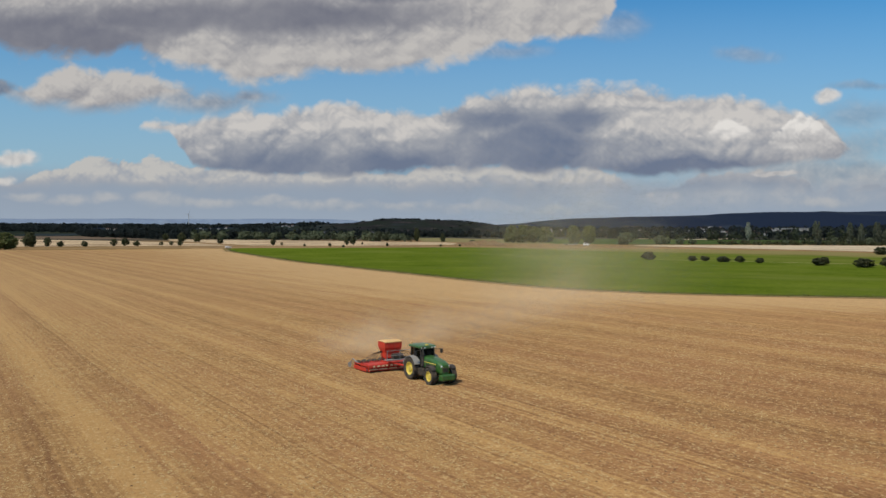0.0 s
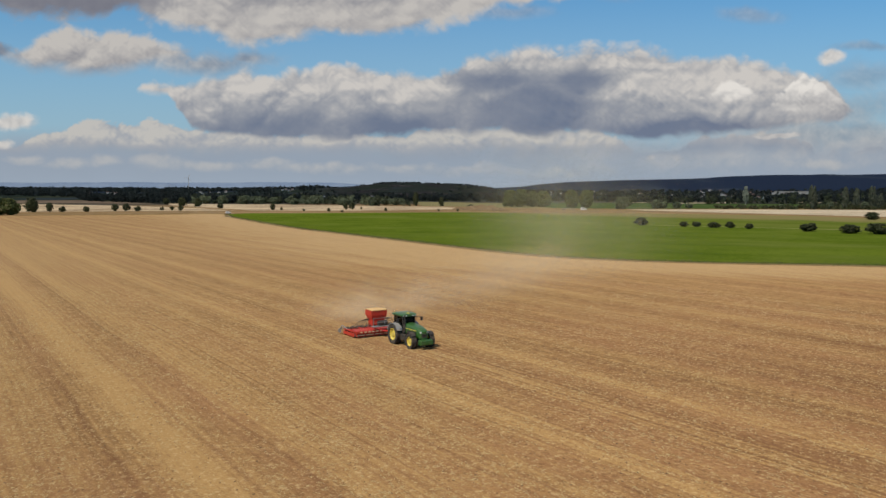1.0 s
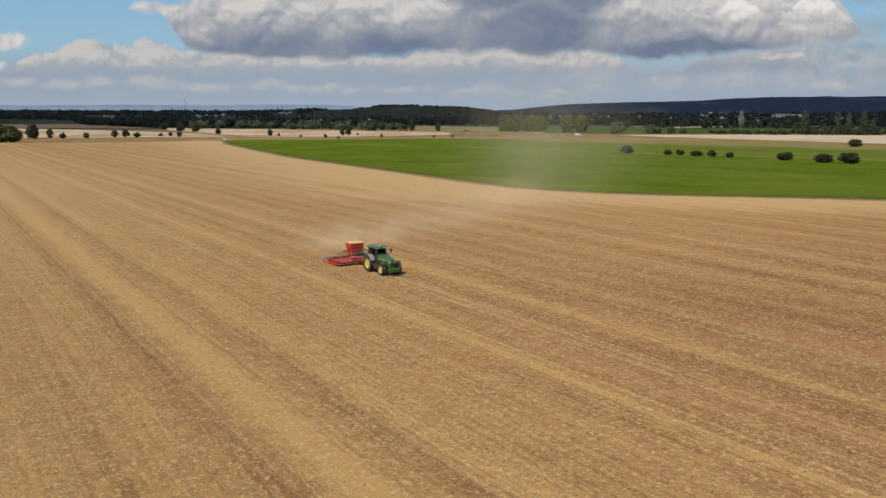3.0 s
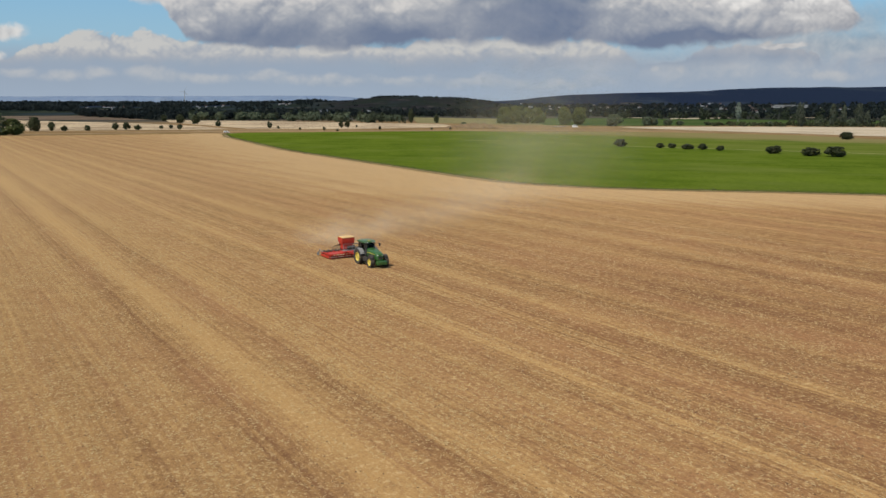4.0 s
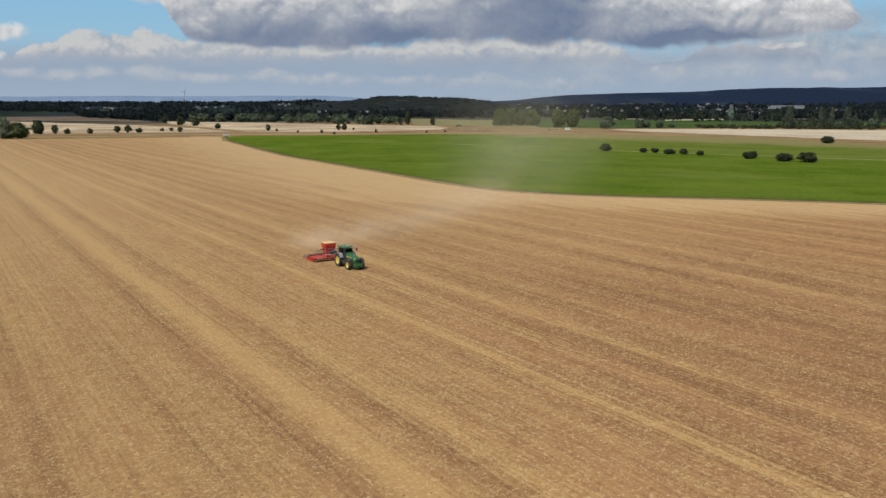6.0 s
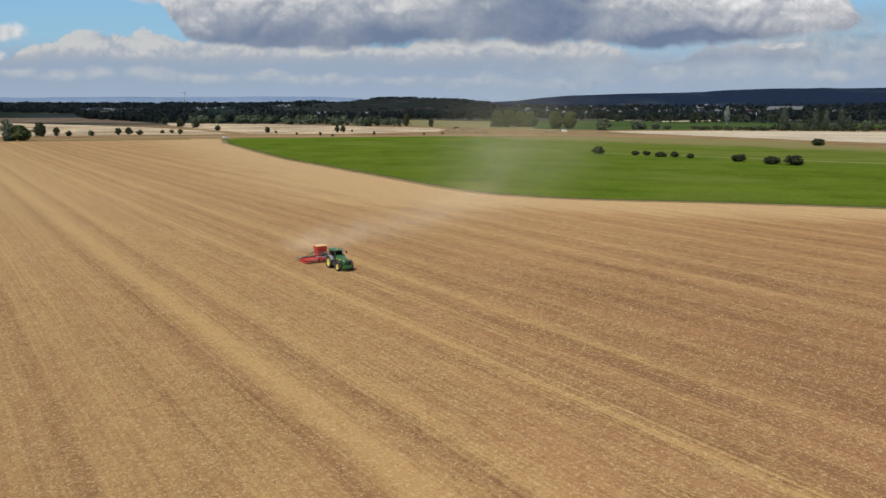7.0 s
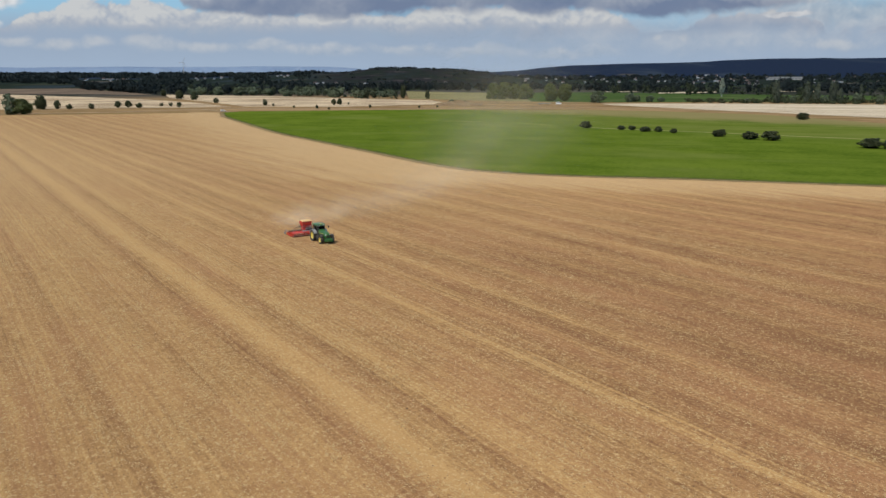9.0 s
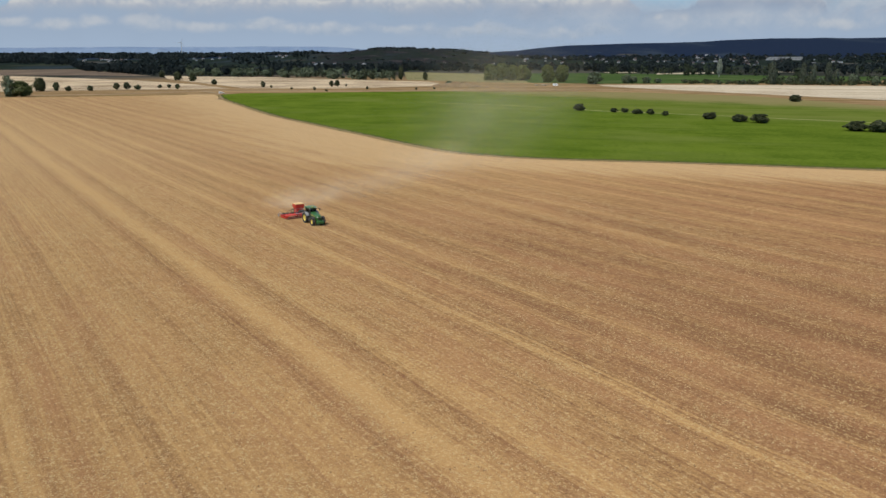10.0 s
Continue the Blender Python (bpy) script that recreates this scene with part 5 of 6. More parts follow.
def make_tractor():
    top = empty("tractor", "large green tractor with yellow rims pulling a seed drill", "tractor")
    B = bmesh.new
    for s in (-1, 1):
        make_wheel(top, 0.0, s * 1.02, 0.97, 0.62, 20)
        make_wheel(top, 3.1, s * 0.98, 0.72, 0.50, 18)
    # chassis and axles
    bm = box(B(), -0.75, 3.6, -0.34, 0.34, 0.62, 1.22, 0.05)
    box(bm, 0.4, 2.2, -0.62, 0.62, 0.55, 1.05, 0.08)
    tube(bm, (0, -0.97, 0.97), (0, 0.97, 0.97), 0.19, n=12)
    tube(bm, (3.1, -0.92, 0.72), (3.1, 0.92, 0.72), 0.14, n=12)
    part("chassis", bm, M_BLACK, top)
    # bonnet
    bm = loft(B(), [(1.12, 0.58, 1.10, 2.14, 5), (1.8, 0.58, 1.06, 2.12, 5), (2.6, 0.56, 1.00, 2.05, 4.6), (3.3, 0.52, 0.92, 1.95, 4.2), (3.72, 0.47, 0.86, 1.82, 4), (3.90, 0.36, 0.92, 1.66, 3.4)])
    bonnet = part("bonnet", bm, M_GPAINT, top, "glossy green sloping bonnet")
    for s in (-1, 1):
        bm = box(B(), 1.5, 3.2, s * 0.555 - 0.03, s * 0.555 + 0.03, 1.12, 1.55, 0.02, (0.9, 1.0), 0.1)
        part("side_grille", bm, M_BLACK, bonnet)
        bm = box(B(), 1.3, 3.3, s * 0.55 - 0.035, s * 0.55 + 0.035, 1.66, 1.72, 0.01)
        part("stripe", bm, M_YPAINT, bonnet, "yellow side stripe")
        bm = box(B(), 3.74, 3.90, s * 0.29 - 0.12, s * 0.29 + 0.12, 1.50, 1.63, 0.03)
        part("headlight", bm, M_LAMP, bonnet)
    bm = box(B(), 3.78, 3.93, -0.26, 0.26, 1.12, 1.44, 0.03)
    for i in range(7):
        box(bm, 3.91, 3.96, -0.24, 0.24, 1.14 + i * 0.042, 1.16 + i * 0.042)
    part("front_grille", bm, M_BLACK, bonnet)
    # front weights
    carrier = part("front_weight", box(box(B(), 3.5, 3.9, -0.3, 0.3, 0.58, 0.88, 0.03), 3.84, 4.42, -0.66, 0.66, 0.46, 0.94, 0.09), M_GPAINT, top, "green front ballast block")
    part("plate", box(B(), 4.095, 4.115, -0.2, 0.2, 0.62, 0.72), M_GREYP, carrier)
    # mudguards
    for s in (-1, 1):
        bm = arch(B(), 0, 0.97, 1.05, s * 0.62, s * 1.28, 25, 165, 0.06)
        part("mudguard", bm, M_GREYP, top, "dust-grey rear mudguard")
        bm = arch(B(), 3.1, 0.72, 0.79, s * 0.76, s * 1.2, 45, 140, 0.04)
        part("front_mudguard", bm, M_BLACK, top)
    # cab: floor, pillars, panes, roof
    bm = box(B(), -0.72, 1.18, -0.72, 0.72, 1.20, 1.62, 0.06)
    cab = part("cab", bm, M_BLACK, top)
    lo = [(-0.70, 0.68), (0.15, 0.80), (1.10, 0.66)]
    hi = [(-0.62, 0.70), (0.10, 0.80), (0.92, 0.68)]
    for s in (-1, 1):
        for (xa, ya), (xb, yb) in zip(lo, hi):
            part("pillar", tube(B(), (xa, s * ya, 1.55), (xb, s * yb, 2.76), 0.05, n=6), M_BLACK, cab)
        for i in range(2):
            bm = B()
            q = [(*lo[i], 1.62), (*lo[i + 1], 1.62), (*hi[i + 1], 2.72), (*hi[i], 2.72)]
            vs = [bm.verts.new((x, s * y + o, z)) for o in (-0.004, 0.004) for x, y, z in q]
            for f in ((0, 1, 2, 3), (7, 6, 5, 4), (0, 4, 5, 1), (1, 5, 6, 2), (2, 6, 7, 3), (3, 7, 4, 0)):
                bm.faces.new([vs[j] for j in f])
            part("pane", bm, M_GLASS, cab).visible_shadow = False
    for x0, x1, w in ((1.10, 0.92, 0.64), (-0.70, -0.62, 0.66)):
        bm = B()
        q = [(x0, -w, 1.62), (x0, w, 1.62), (x1, w, 2.72), (x1, -w, 2.72)]
        vs = [bm.verts.new((x + o, y, z)) for o in (-0.004, 0.004) for x, y, z in q]
        for f in ((0, 1, 2, 3), (7, 6, 5, 4), (0, 4, 5, 1), (1, 5, 6, 2), (2, 6, 7, 3), (3, 7, 4, 0)):
            bm.faces.new([vs[j] for j in f])
        part("pane", bm, M_GLASS, cab).visible_shadow = False
    bm = loft(B(), [(-0.98, 0.70, 2.76, 2.92, 4), (-0.85, 0.84, 2.72, 2.98, 4), (0.2, 0.90, 2.72, 3.03, 4), (0.95, 0.86, 2.72, 2.98, 4), (1.12, 0.72, 2.74, 2.90, 4)])
    roof = part("roof", bm, M_GPAINT, cab, "green cab roof")
    for y in (-0.62, -0.36, 0.36, 0.62):
        part("work_light", box(B(), 1.07, 1.15, y - 0.09, y + 0.09, 2.77, 2.86, 0.02), M_LAMP, roof)
    part("antenna_dome", box(B(), 0.7, 1.0, -0.16, 0.16, 2.97, 3.08, 0.05, (0.7, 0.7)), M_YPAINT, roof, "yellow satellite receiver")
    bm = tube(B(), (-0.7, -0.6, 2.92), (-0.7, -0.6, 3.14), 0.06, n=10)
    part("beacon", bm, M_ORANGE, roof)
    seat = box(B(), -0.2, 0.35, -0.27, 0.27, 1.72, 1.95, 0.06)
    box(seat, -0.32, -0.16, -0.26, 0.26, 1.9, 2.65, 0.06)
    part("seat", seat, M_BLACK, cab)
    bm = tube(B(), (0.85, 0, 1.6), (0.68, 0, 2.1), 0.04, n=8)
    for i in range(12):
        a, b = 2 * math.pi * i / 12, 2 * math.pi * (i + 1) / 12
        tube(bm, (0.68 + 0.08 * math.cos(a), 0.2 * math.sin(a), 2.12 + 0.17 * math.cos(a)), (0.68 + 0.08 * math.cos(b), 0.2 * math.sin(b), 2.12 + 0.17 * math.cos(b)), 0.02, n=5)
    part("steering_wheel", bm, M_BLACK, cab)
    # exhaust, mirrors, steps, tank, hitch
    bm = tube(B(), (1.28, -0.62, 1.3), (1.28, -0.62, 2.4), 0.11, n=12)
    tube(bm, (1.28, -0.62, 2.4), (1.26, -0.64, 2.95), 0.06, n=10)
    part("exhaust", bm, M_BLACK, top)
    for s in (-1, 1):
        bm = tube(B(), (0.95, s * 0.72, 2.62), (1.15, s * 1.30, 2.62), 0.025, n=6)
        box(bm, 1.10, 1.18, s * 1.32 - 0.12, s * 1.32 + 0.12, 2.25, 2.62, 0.02)
        part("mirror", bm, M_BLACK, top)
    bm = B()
    for i in range(4):
        box(bm, 0.95, 1.35, 0.70, 1.05, 0.45 + i * 0.27, 0.49 + i * 0.27, 0.01)
    box(bm, 0.93, 0.96, 0.7, 1.05, 0.45, 1.5)
    part("steps", bm, M_BLACK, top)
    part("fuel_tank", box(B(), 0.95, 1.95, -0.98, -0.55, 0.55, 1.15, 0.1), M_BLACK, top)
    bm = tube(B(), (-0.6, -0.42, 0.95), (-1.45, -0.42, 0.62), 0.05, n=8)
    tube(bm, (-0.6, 0.42, 0.95), (-1.45, 0.42, 0.62), 0.05, n=8)
    tube(bm, (-0.7, 0.0, 1.35), (-1.5, 0.0, 1.05), 0.045, n=8)
    part("hitch", bm, M_STEEL, top)
    return top


def make_drill():
    """Trailed seed drill; its origin lies below the tractor's rear axle."""
    top = empty("seed_drill", "red trailed seed drill with an orange-topped hopper", "seed drill")
    B = bmesh.new
    bm = tube(B(), (-0.45, 0, 0.60), (-3.4, 0, 0.62), 0.11, n=8)
    tube(bm, (-0.40, -0.45, 0.62), (-0.40, 0.45, 0.62), 0.06, n=8)
    tube(bm, (-1.7, 0.0, 0.66), (-3.4, -0.8, 0.82), 0.06, n=8)
    tube(bm, (-1.7, 0.0, 0.66), (-3.4, 0.8, 0.82), 0.06, n=8)
    part("drawbar", bm, M_RPAINT, top)
    bm = B()
    for x, z in ((-3.4, 0.62), (-4.6, 0.66), (-5.9, 0.62)):
        box(bm, x - 0.08, x + 0.08, -3.05, 3.05, z - 0.08, z + 0.08, 0.02)
    for y in (-3.0, -1.5, -0.5, 0.5, 1.5, 3.0):
        box(bm, -5.95, -3.35, y - 0.06, y + 0.06, 0.58, 0.70, 0.015)
    part("frame", bm, M_RPAINT, top)
    # levelling board in front
    for i in range(6):
        y = -3.0 + i * 1.0
        bm = box(B(), -3.22, -3.12, y + 0.02, y + 0.98, 0.16, 0.42, 0.02, (1, 1), -0.12)
        board = part("levelling_board", bm, M_RPAINT, top, "red levelling board with a pale edge")
        part("wear_strip", box(B(), -3.105, -3.08, y + 0.08, y + 0.92, 0.27, 0.35), M_CREAM, board)
        bm = tube(B(), (-3.2, y + 0.5, 0.5), (-3.4, y + 0.5, 0.62), 0.04, n=6)
        part("board_arm", bm, M_RPAINT, top)
    # beam across the front with a row of pale markings
    beam = part("front_beam", box(B(), -3.30, -3.02, -3.0, 3.0, 0.46, 0.74, 0.03), M_RPAINT, top)
    for i in range(12):
        y = -2.6 + i * 0.44
        part("marking", box(B(), -3.03, -3.005, y, y + (0.30 if i % 3 else 0.22), 0.54, 0.67), M_CREAM, beam)
    part("deck", box(B(), -4.4, -3.35, -2.9, 2.9, 0.70, 0.735, 0.01), M_RPAINT, top)
    # discs
    disc = lathe(B(), [(0.001, -0.02), (0.20, -0.015), (0.23, 0.0), (0.20, 0.015), (0.001, 0.05)], 18)
    me = bpy.data.meshes.new("disc")
    disc.to_mesh(me)
    disc.free()
    me.materials.append(M_STEEL)
    for row, x in enumerate((-3.75, -4.15)):
        for i in range(22):
            d = part("disc", me, None, top)
            d.matrix_basis = pose(x, -2.85 + i * 0.27 + row * 0.13, 0.20, 0, 0, 14 * (1 if row else -1))
    # arms of the discs and of the coulters, side by side under the frame
    for i in range(20):
        y = -2.85 + i * 0.30
        part("disc_arm", box(B(), -4.3, -3.45, y - 0.04, y + 0.04, 0.34, 0.46, 0.0, (0.9, 0.8), 0.03), M_RPAINT, top)
        part("coulter_arm", box(B(), -5.5, -4.55, y + 0.07, y + 0.15, 0.40, 0.54, 0.0, (0.9, 0.8), 0.04), M_RPAINT, top)
    # seed coulters with hoses
    bm = B()
    for i in range(40):
        y = -2.93 + i * 0.15
        tube(bm, (-4.6, y, 0.85), (-4.95, y, 0.12), 0.022, 0.018, 5)
    part("coulters", bm, M_RPAINT, top)
    for i in range(16):
        y = -2.7 + i * 0.36
        bm = B()
        a, b, c = Vector((-4.7, y * 0.22, 1.75)), Vector((-4.75, y * 0.7, 1.45)), Vector((-4.7, y, 0.9))
        tube(bm, a, b, 0.025, n=5)
        tube(bm, b, c, 0.025, n=5)
        part("seed_hose", bm, M_BLACK, top)
    # packer wheels in the rear
    tyre = lathe(B(), [(0.20, -0.10), (0.38, -0.11), (0.42, -0.06), (0.42, 0.06), (0.38, 0.11), (0.20, 0.10), (0.001, 0.05)], 20)
    me = bpy.data.meshes.new("packer_wheel")
    tyre.to_mesh(me)
    tyre.free()
    me.materials.append(M_RUBBER)
    for i in range(22):
        part("packer_wheel", me, None, top).matrix_basis = pose(-5.55 - 0.35 * (i % 2), -2.88 + i * 0.274, 0.42)
    # following harrow
    bm = tube(B(), (-6.7, -3.0, 0.55), (-6.7, 3.0, 0.55), 0.04, n=6)
    for y in (-2.0, 0.0, 2.0):
        tube(bm, (-5.9, y, 0.85), (-6.7, y, 0.55), 0.04, n=6)
    for i in range(28):
        y = -2.95 + i * 0.218
        tube(bm, (-6.7, y, 0.55), (-7.0, y, 0.04), 0.014, n=4)
    part("harrow", bm, M_STEEL, top)
    # hopper
    bm = box(B(), -5.0, -4.1, -0.75, 0.75, 1.05, 1.55, 0.04)
    v = [bm.verts.new(q) for q in ((-4.95, -0.72, 1.45), (-4.15, -0.72, 1.45), (-4.15, 0.72, 1.45), (-4.95, 0.72, 1.45),
                                   (-5.35, -0.88, 2.02), (-3.95, -0.88, 2.02), (-3.95, 0.88, 2.02), (-5.35, 0.88, 2.02),
                                   (-5.35, -0.88, 2.53), (-3.95, -0.88, 2.53), (-3.95, 0.88, 2.53), (-5.35, 0.88, 2.53))]
    for f in ((0, 1, 5, 4), (1, 2, 6, 5), (2, 3, 7, 6), (3, 0, 4, 7), (0, 3, 2, 1), (4, 5, 9, 8), (5, 6, 10, 9), (6, 7, 11, 10), (7, 4, 8, 11), (8, 9, 10, 11)):
        bm.faces.new([v[i] for i in f])
    for y in (-0.6, 0.0, 0.6):
        box(bm, -3.95, -3.91, y - 0.03, y + 0.03, 1.99, 2.53)
    hopper = part("hopper", bm, M_RPAINT, top, "red tapered seed hopper")
    bm = loft(B(), [(-5.42, 0.88, 2.51, 2.58, 4), (-5.32, 0.91, 2.51, 2.64, 4), (-4.6, 0.93, 2.51, 2.70, 4), (-4.0, 0.91, 2.51, 2.64, 4), (-3.9, 0.88, 2.51, 2.58, 4)])
    part("cover", bm, M_ORANGE, hopper, "orange tarpaulin hopper cover")
    for y in (-0.72, 0.72):
        for x in (-4.9, -4.2):
            part("hopper_leg", tube(B(), (x, y * 0.95, 1.15), (x, y, 0.72), 0.05, n=6), M_RPAINT, hopper)
    bm = tube(B(), (-3.2, -0.5, 1.35), (-3.2, 0.5, 1.35), 0.26, n=14)
    part("fan", bm, M_BLACK, top)
    bm = box(B(), -3.3, -2.7, -1.3, 1.3, 1.05, 1.10, 0.01)
    for y in (-1.3, 0.0, 1.3):
        tube(bm, (-2.72, y, 1.08), (-2.72, y, 1.95), 0.025, n=6)
    tube(bm, (-2.72, -1.3, 1.95), (-2.72, 1.3, 1.95), 0.025, n=6)
    tube(bm, (-2.72, -1.3, 1.5), (-2.72, 1.3, 1.5), 0.02, n=6)
    part("platform", bm, M_GREYP, top)
    # marker arms folded at the ends
    for s in (-1, 1):
        bm = tube(B(), (-5.3, s * 3.0, 0.7), (-5.8, s * 3.3, 1.05), 0.05, n=6)
        tube(bm, (-5.8, s * 3.3, 1.05), (-6.3, s * 3.35, 0.5), 0.045, n=6)
        arm = part("marker_arm", bm, M_GREYP, top)
        bm = lathe(B(), [(0.001, -0.02), (0.24, 0.0), (0.001, 0.02)], 16)
        part("marker_disc", bm, M_STEEL, arm).matrix_basis = pose(-6.3, s * 3.35, 0.42, 0, 0, 20)
        part("end_plate", box(B(), -5.9, -3.3, s * 3.12 - 0.02, s * 3.12 + 0.02, 0.15, 0.50, 0.01), M_RPAINT, top)
    return top


HEADING = math.degrees(math.atan2(-0.849, 0.528))
SOIL_TOP = 0.045
TRACTOR = (-1.85, 69.80)
make_tractor().matrix_basis = pose(*TRACTOR, SOIL_TOP, 0, 0, HEADING)
make_drill().matrix_basis = pose(TRACTOR[0] - 1.25 * math.cos(radians(HEADING)), TRACTOR[1] - 1.25 * math.sin(radians(HEADING)), SOIL_TOP, 0, 0, HEADING)

# ---------------------------------------------------------------- straw, clods and dust


def furrow(s, l):
    """Height of the worked soil: shallow drill rows with slow swells, flattening out at the rim of the stretch."""
    row = np.sin(2 * math.pi * (s + 0.12 * np.sin(l * 0.11) + 0.2 * np.sin(l * 0.023)) / 0.72) * (0.010 + 0.005 * np.sin(s * 0.9 + l * 0.05))
    swell = 0.012 * np.sin(s * 2.1 + 1.7 * np.sin(l * 0.031)) + 0.010 * np.sin(s * 0.47) * np.sin(l * 0.13 + s)
    rim = np.clip(np.minimum(np.minimum(s + 48, 98 - s), np.minimum(l + 78, 138 - l)) / 6.0, 0, 1)
    return 0.026 + (0.036 + row + swell) * rim


def furrows():
    ss, ll = np.arange(-48, 98.01, 0.12), np.arange(-78, 138.01, 2.4)
    S, L = np.meshgrid(ss, ll, indexing="ij")
    v = np.stack([S * ACROSS.x + L * ALONG.x, S * ACROSS.y + L * ALONG.y, furrow(S, L)], -1).reshape(-1, 3)
    n, m = len(ss), len(ll)
    i, j = np.meshgrid(np.arange(n - 1), np.arange(m - 1), indexing="ij")
    f = np.stack([i * m + j, (i + 1) * m + j, (i + 1) * m + j + 1, i * m + j + 1], -1).reshape(-1, 4)
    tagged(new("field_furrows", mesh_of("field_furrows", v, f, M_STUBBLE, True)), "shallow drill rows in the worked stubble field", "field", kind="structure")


furrows()


def lattice(s, l, across, along_rows, seed):
    """Smooth random values from 0 to 1 in cells drawn out along the rows."""
    g = np.random.default_rng(seed).uniform(0, 1, (256, 256))
    a, b = s / across + 500.0, l / along_rows + 500.0
    i, j = np.floor(a).astype(int), np.floor(b).astype(int)
    fa, fb = a - i, b - j
    fa, fb = fa * fa * (3 - 2 * fa), fb * fb * (3 - 2 * fb)
    i, j = i % 255, j % 255
    return (g[i, j] * (1 - fa) + g[i + 1, j] * fa) * (1 - fb) + (g[i, j + 1] * (1 - fa) + g[i + 1, j + 1] * fa) * fb


def litter():
    """Loose straw and clods lying on the worked field, thinning out with distance."""
    r = np.random.default_rng(77)
    n = 430000
    s, l = r.uniform(-45, 95, n), r.uniform(-75, 130, n)
    clump = 0.6 * lattice(s, l, 0.7, 2.2, 1) + 0.4 * lattice(s, l, 3.0, 9.0, 2)
    keep = r.uniform(0, 1, n) < np.clip(1.15 - np.abs(l + 10) / 150, 0.15, 1) * np.clip((clump - 0.32) * 2.6, 0.10, 1) * np.interp(s, [10, 50], [1.0, 0.65])
    s, l = s[keep], l[keep]
    x = s * ACROSS.x + l * ALONG.x
    y = s * ACROSS.y + l * ALONG.y
    a = r.uniform(0, math.pi, len(s))
    half = r.uniform(0.04, 0.16, len(s))
    w = r.uniform(0.010, 0.028, len(s))
    z = furrow(s, l) + r.uniform(0.0, 0.025, len(s))
    tilt = r.normal(0, 0.12, len(s)) * half
    dx, dy = np.cos(a), np.sin(a)
    v = np.stack([np.stack([x - dx * half - dy * w, y - dy * half + dx * w, z], -1), np.stack([x - dx * half + dy * w, y - dy * half - dx * w, z], -1),
                  np.stack([x + dx * half, y + dy * half, z + np.abs(tilt)], -1), np.stack([x, y, z + 0.02 + w], -1)], 1).reshape(-1, 3)
    k = np.arange(len(s))[:, None] * 4
    f = np.concatenate([k + [0, 1, 3], k + [1, 2, 3], k + [2, 0, 3]])
    tagged(new("straw", mesh_of("straw", v, f, M_STRAWBIT)), "loose straw lying on the worked field", "straw", kind="stuff")
    n = 30000
    s, l = -45 + 140 * r.uniform(0, 1, n) ** 0.75, r.uniform(-75, 120, n)
    x = s * ACROSS.x + l * ALONG.x
    y = s * ACROSS.y + l * ALONG.y
    q = r.uniform(0.02, 0.075, n)
    base = np.stack([x, y, furrow(s, l) - 0.006], -1)
    corner = r.normal(0, 0.25, (n, 5, 3)) + np.array([[-1, -1, 0], [1, -1, 0], [1, 1, 0], [-1, 1, 0], [0, 0, 0.6]])
    corner[:, :4, 2] = -0.1
    corner[:, 4, 2] = np.abs(corner[:, 4, 2])
    v = (base[:, None] + corner * q[:, None, None]).reshape(-1, 3)
    k = np.arange(n)[:, None] * 5
    f = np.concatenate([k + [0, 1, 4], k + [1, 2, 4], k + [2, 3, 4], k + [3, 0, 4]])
    tagged(new("clods", mesh_of("clods", v, f, M_CLOD)), "crumbs and clods of dry soil", "soil", kind="stuff")


litter()


def dust():
    """Dust behind the drill, blown across the field: fine specks, thinner and higher with distance."""
    r = np.random.default_rng(42)
    n, each = DUST_COUNT, 6
    a = r.uniform(0, 1, n) ** 1.6
    a[:n // 4] = r.uniform(0.5, 1.0, n // 4)
    key = [0, 0.08, 0.2, 0.4, 0.65, 1.0]
    lx, ly = np.interp(a, key, [-9.0, -1.0, 15.0, 30.0, 43.0, 62.0]), np.interp(a, key, [82.0, 95.0, 122.0, 162.0, 260.0, 440.0])
    wide, high = np.interp(a, key, [2.6, 4.0, 6.5, 10.5, 18.0, 27.0]), np.interp(a, key, [1.9, 2.3, 3.0, 5.0, 15.0, 32.0])
    size = np.interp(a, key, [0.032, 0.043, 0.050, 0.062, 0.078, 0.098])
    t = r.normal(0, 1, n)
    p = np.stack([lx + t * wide * 0.9, ly - t * wide * 0.35 + r.normal(0, 1, n) * wide * 0.5, np.abs(r.normal(0.5, 0.65, n)) * high + 0.05], -1)
    lump = np.array([noise.noise(Vector((q[0] / (2 + 0.6 * w), q[1] / (5 + 1.6 * w), q[2] / (1.5 + 0.35 * w)))) for q, w in zip(p, wide)])
    keep = r.uniform(-0.95, 0.85, n) < lump
    p, size, wide = (np.repeat(q[keep], each, 0) for q in (p, size, wide))
    m = len(p)
    p = p + r.normal(0, 0.10, (m, 3)) * wide[:, None]
    u = r.normal(size=(m, 3))
    u /= np.linalg.norm(u, axis=1, keepdims=True)
    w = np.cross(u, r.normal(size=(m, 3)))
    w /= np.linalg.norm(w, axis=1, keepdims=True)
    q = (size * r.uniform(0.6, 1.4, m))[:, None]
    v = np.stack([p + u * q, p - u * q * 0.5 + w * q * 0.87, p - u * q * 0.5 - w * q * 0.87], 1).reshape(-1, 3)
    v[:, 2] = np.abs(v[:, 2]) + 0.06
    tagged(new("dust", mesh_of("dust", v, np.arange(3 * m).reshape(-1, 3), M_DUST)), "pale dust drifting behind the seed drill", "dust", kind="stuff")


DUST_COUNT = 290000
dust()


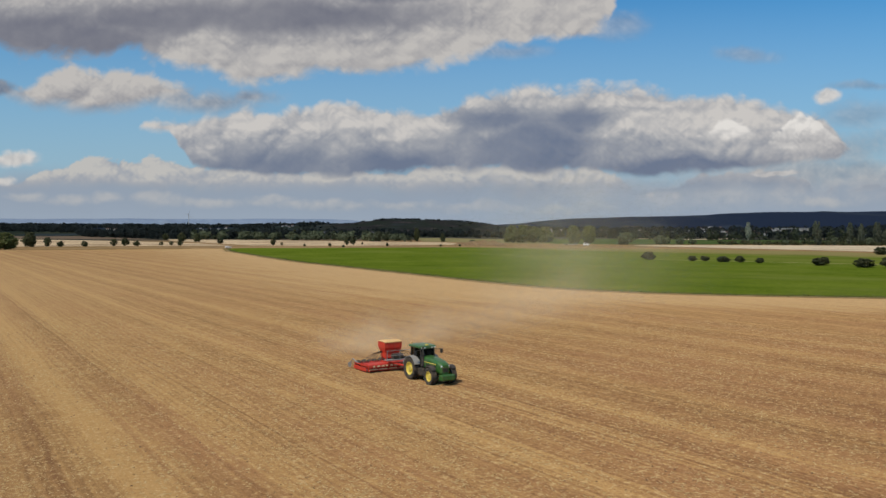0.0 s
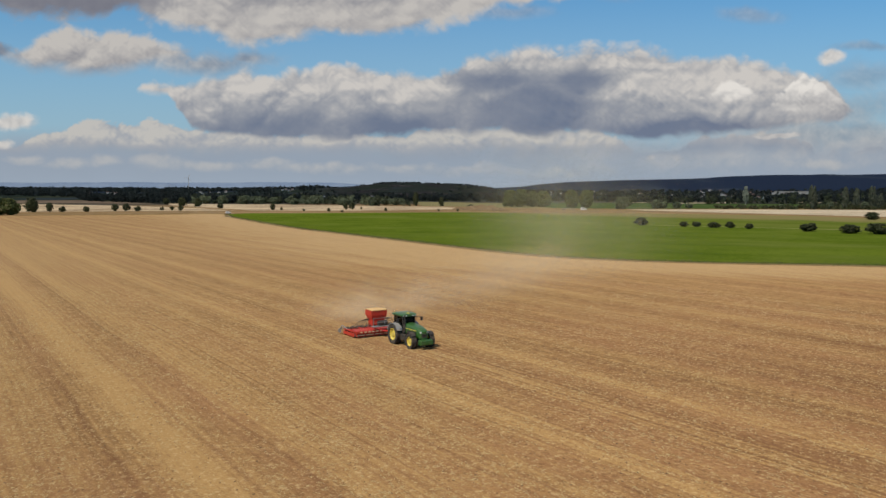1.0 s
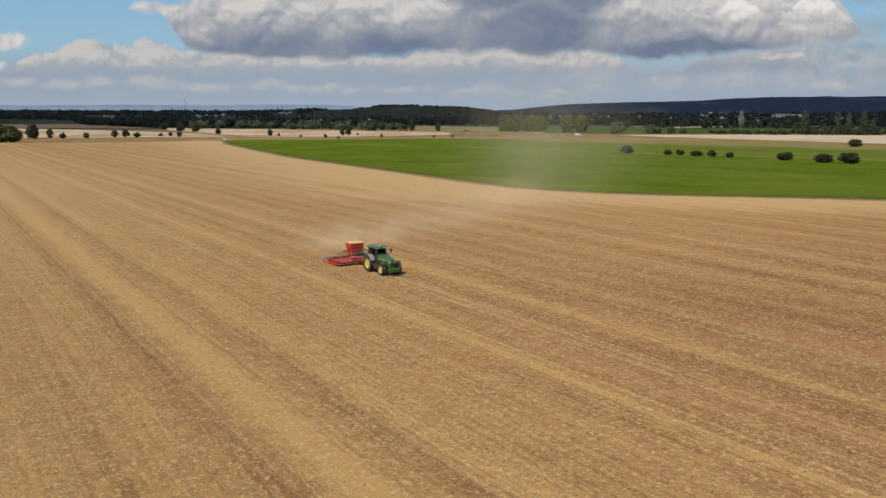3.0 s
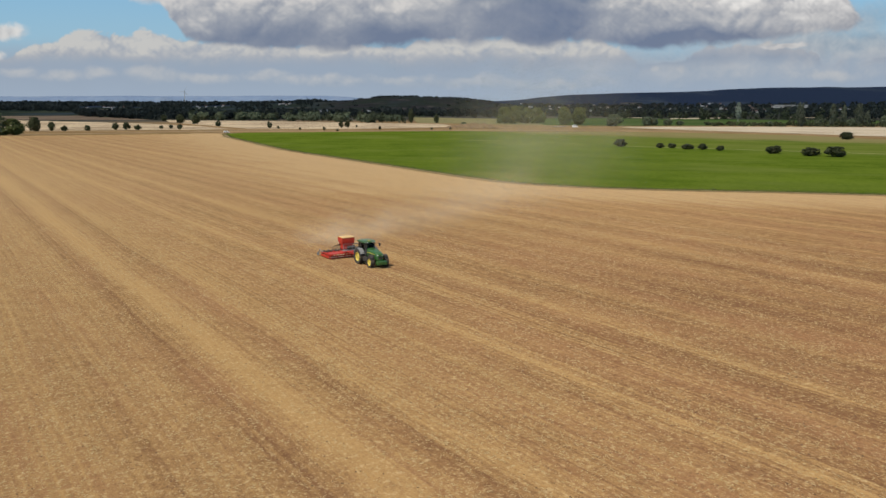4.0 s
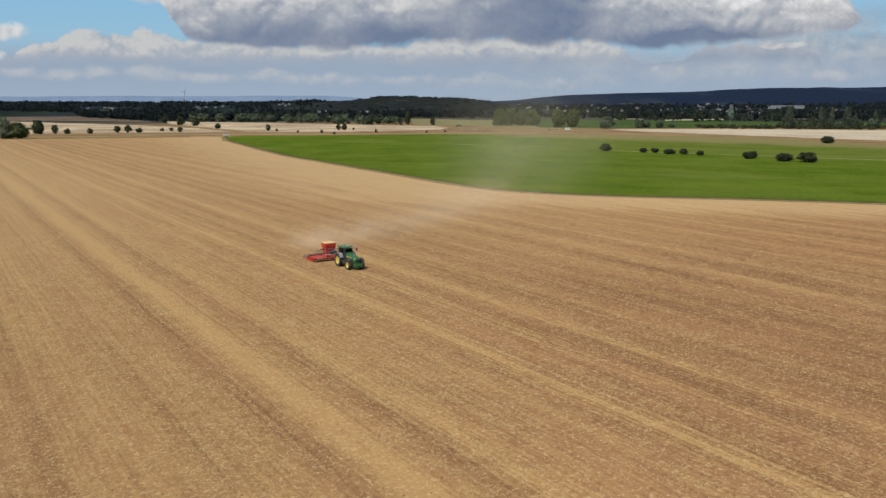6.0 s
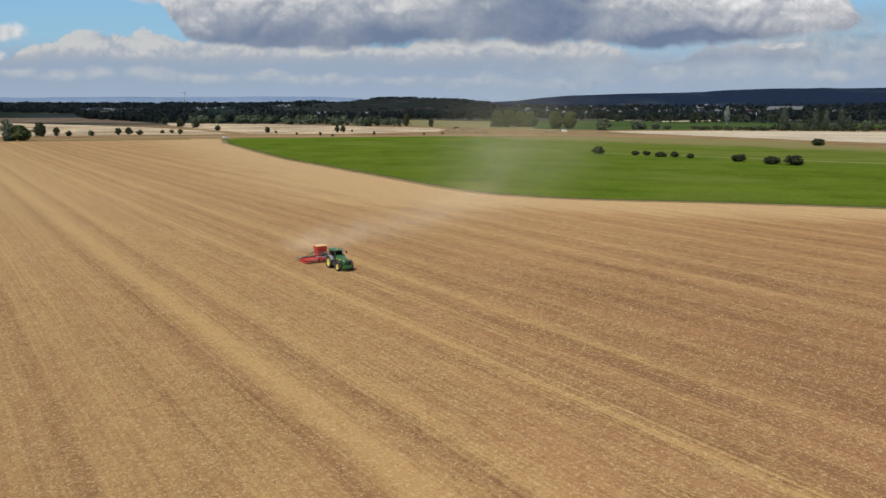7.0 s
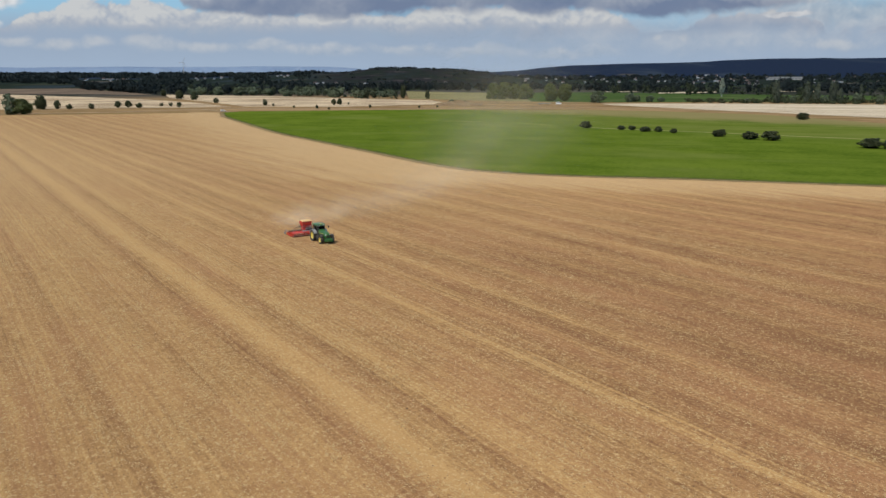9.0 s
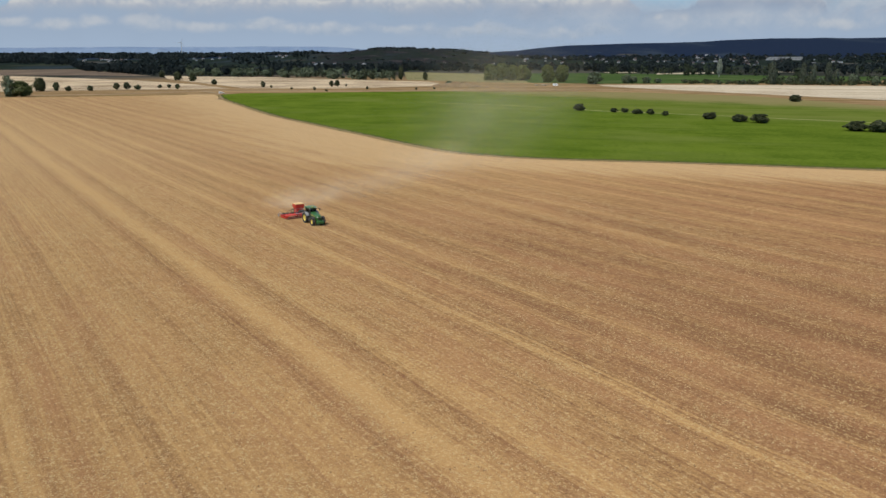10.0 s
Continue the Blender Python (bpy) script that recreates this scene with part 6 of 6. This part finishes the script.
def weeds():
    """Uneven tufts along the margin between the worked field and the crop."""
    r = np.random.default_rng(8)
    for name, line, n, tall, mat, text in (("margin_weeds", strip[1], 2000, 0.40, M_RANK, "rank weeds and grass tufts along the crop"),
                                           ("rim_weeds", edge, 700, 0.14, M_WEED, "sparse dry weeds at the rim of the field")):
        p = np.array(line)
        d = np.concatenate([[0], np.cumsum(np.linalg.norm(np.diff(p, axis=0), axis=1))])
        t = r.uniform(0, d[-1], n)
        c = np.stack([np.interp(t, d, p[:, 0]) + r.normal(0, 0.7, n), np.interp(t, d, p[:, 1]) + r.normal(0, 0.7, n), np.full(n, 0.12)], -1)
        k = np.repeat(np.arange(n), 7)
        q = c[k] + r.normal(0, 1, (len(k), 3)) * [0.3, 0.3, 0.0] + np.stack([np.zeros(len(k)), np.zeros(len(k)), r.uniform(0, tall, len(k))], -1)
        v, f = leaves(r, q, 0.11)
        v[:, 2] = np.maximum(v[:, 2], 0.06)
        tagged(new(name, mesh_of(name, v, f, mat)), text, "weeds", kind="stuff")


weeds()


def make_turbine():
    top = empty("wind_turbine", "slim pale wind turbine on the horizon", "wind turbine")
    part("tower", tube(bmesh.new(), (0, 0, -12), (0, 0, 62), 2.0, 1.2, 10), M_WALL, top)
    hub = part("nacelle", box(bmesh.new(), -1.5, 1.5, -4, 3, 60.5, 63.5, 0.4), M_WALL, top)
    for i in range(3):
        bm = bmesh.new()
        box(bm, -0.9, 0.9, -0.25, 0.25, 0.5, 26, 0.0, (0.25, 0.4))
        part("blade", bm, M_WALL, hub).matrix_basis = pose(0, -4.3, 62, 0, 25 + 120 * i, 0)
    return top


make_turbine().matrix_basis = pose(-1280, 4040, float(height(np.array(-1280.0), np.array(4040.0))), 0, 0, 17)


def make_spoil_tip():
    n = 36
    g = np.linspace(-1, 1, n)
    X, Y = np.meshgrid(g, g, indexing="ij")
    Z = np.clip(1.25 * (1 - np.abs(X) ** 2.5) * (1 - np.abs(Y) ** 2), 0, 1) * (34 + 3 * np.sin(X * 7))
    v = np.stack([X * 115, Y * 60, Z - 4], -1).reshape(-1, 3)
    i, j = np.meshgrid(np.arange(n - 1), np.arange(n - 1), indexing="ij")
    f = np.stack([i * n + j, (i + 1) * n + j, (i + 1) * n + j + 1, i * n + j + 1], -1).reshape(-1, 4)
    # wears the haze-blue colour of the far hills
    ob = new("spoil_tip", mesh_of("spoil_tip", v, f, M_FARHAZE, True))
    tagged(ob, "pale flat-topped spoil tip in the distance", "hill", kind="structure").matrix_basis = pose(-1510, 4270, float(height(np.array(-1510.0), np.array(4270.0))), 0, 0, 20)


make_spoil_tip()
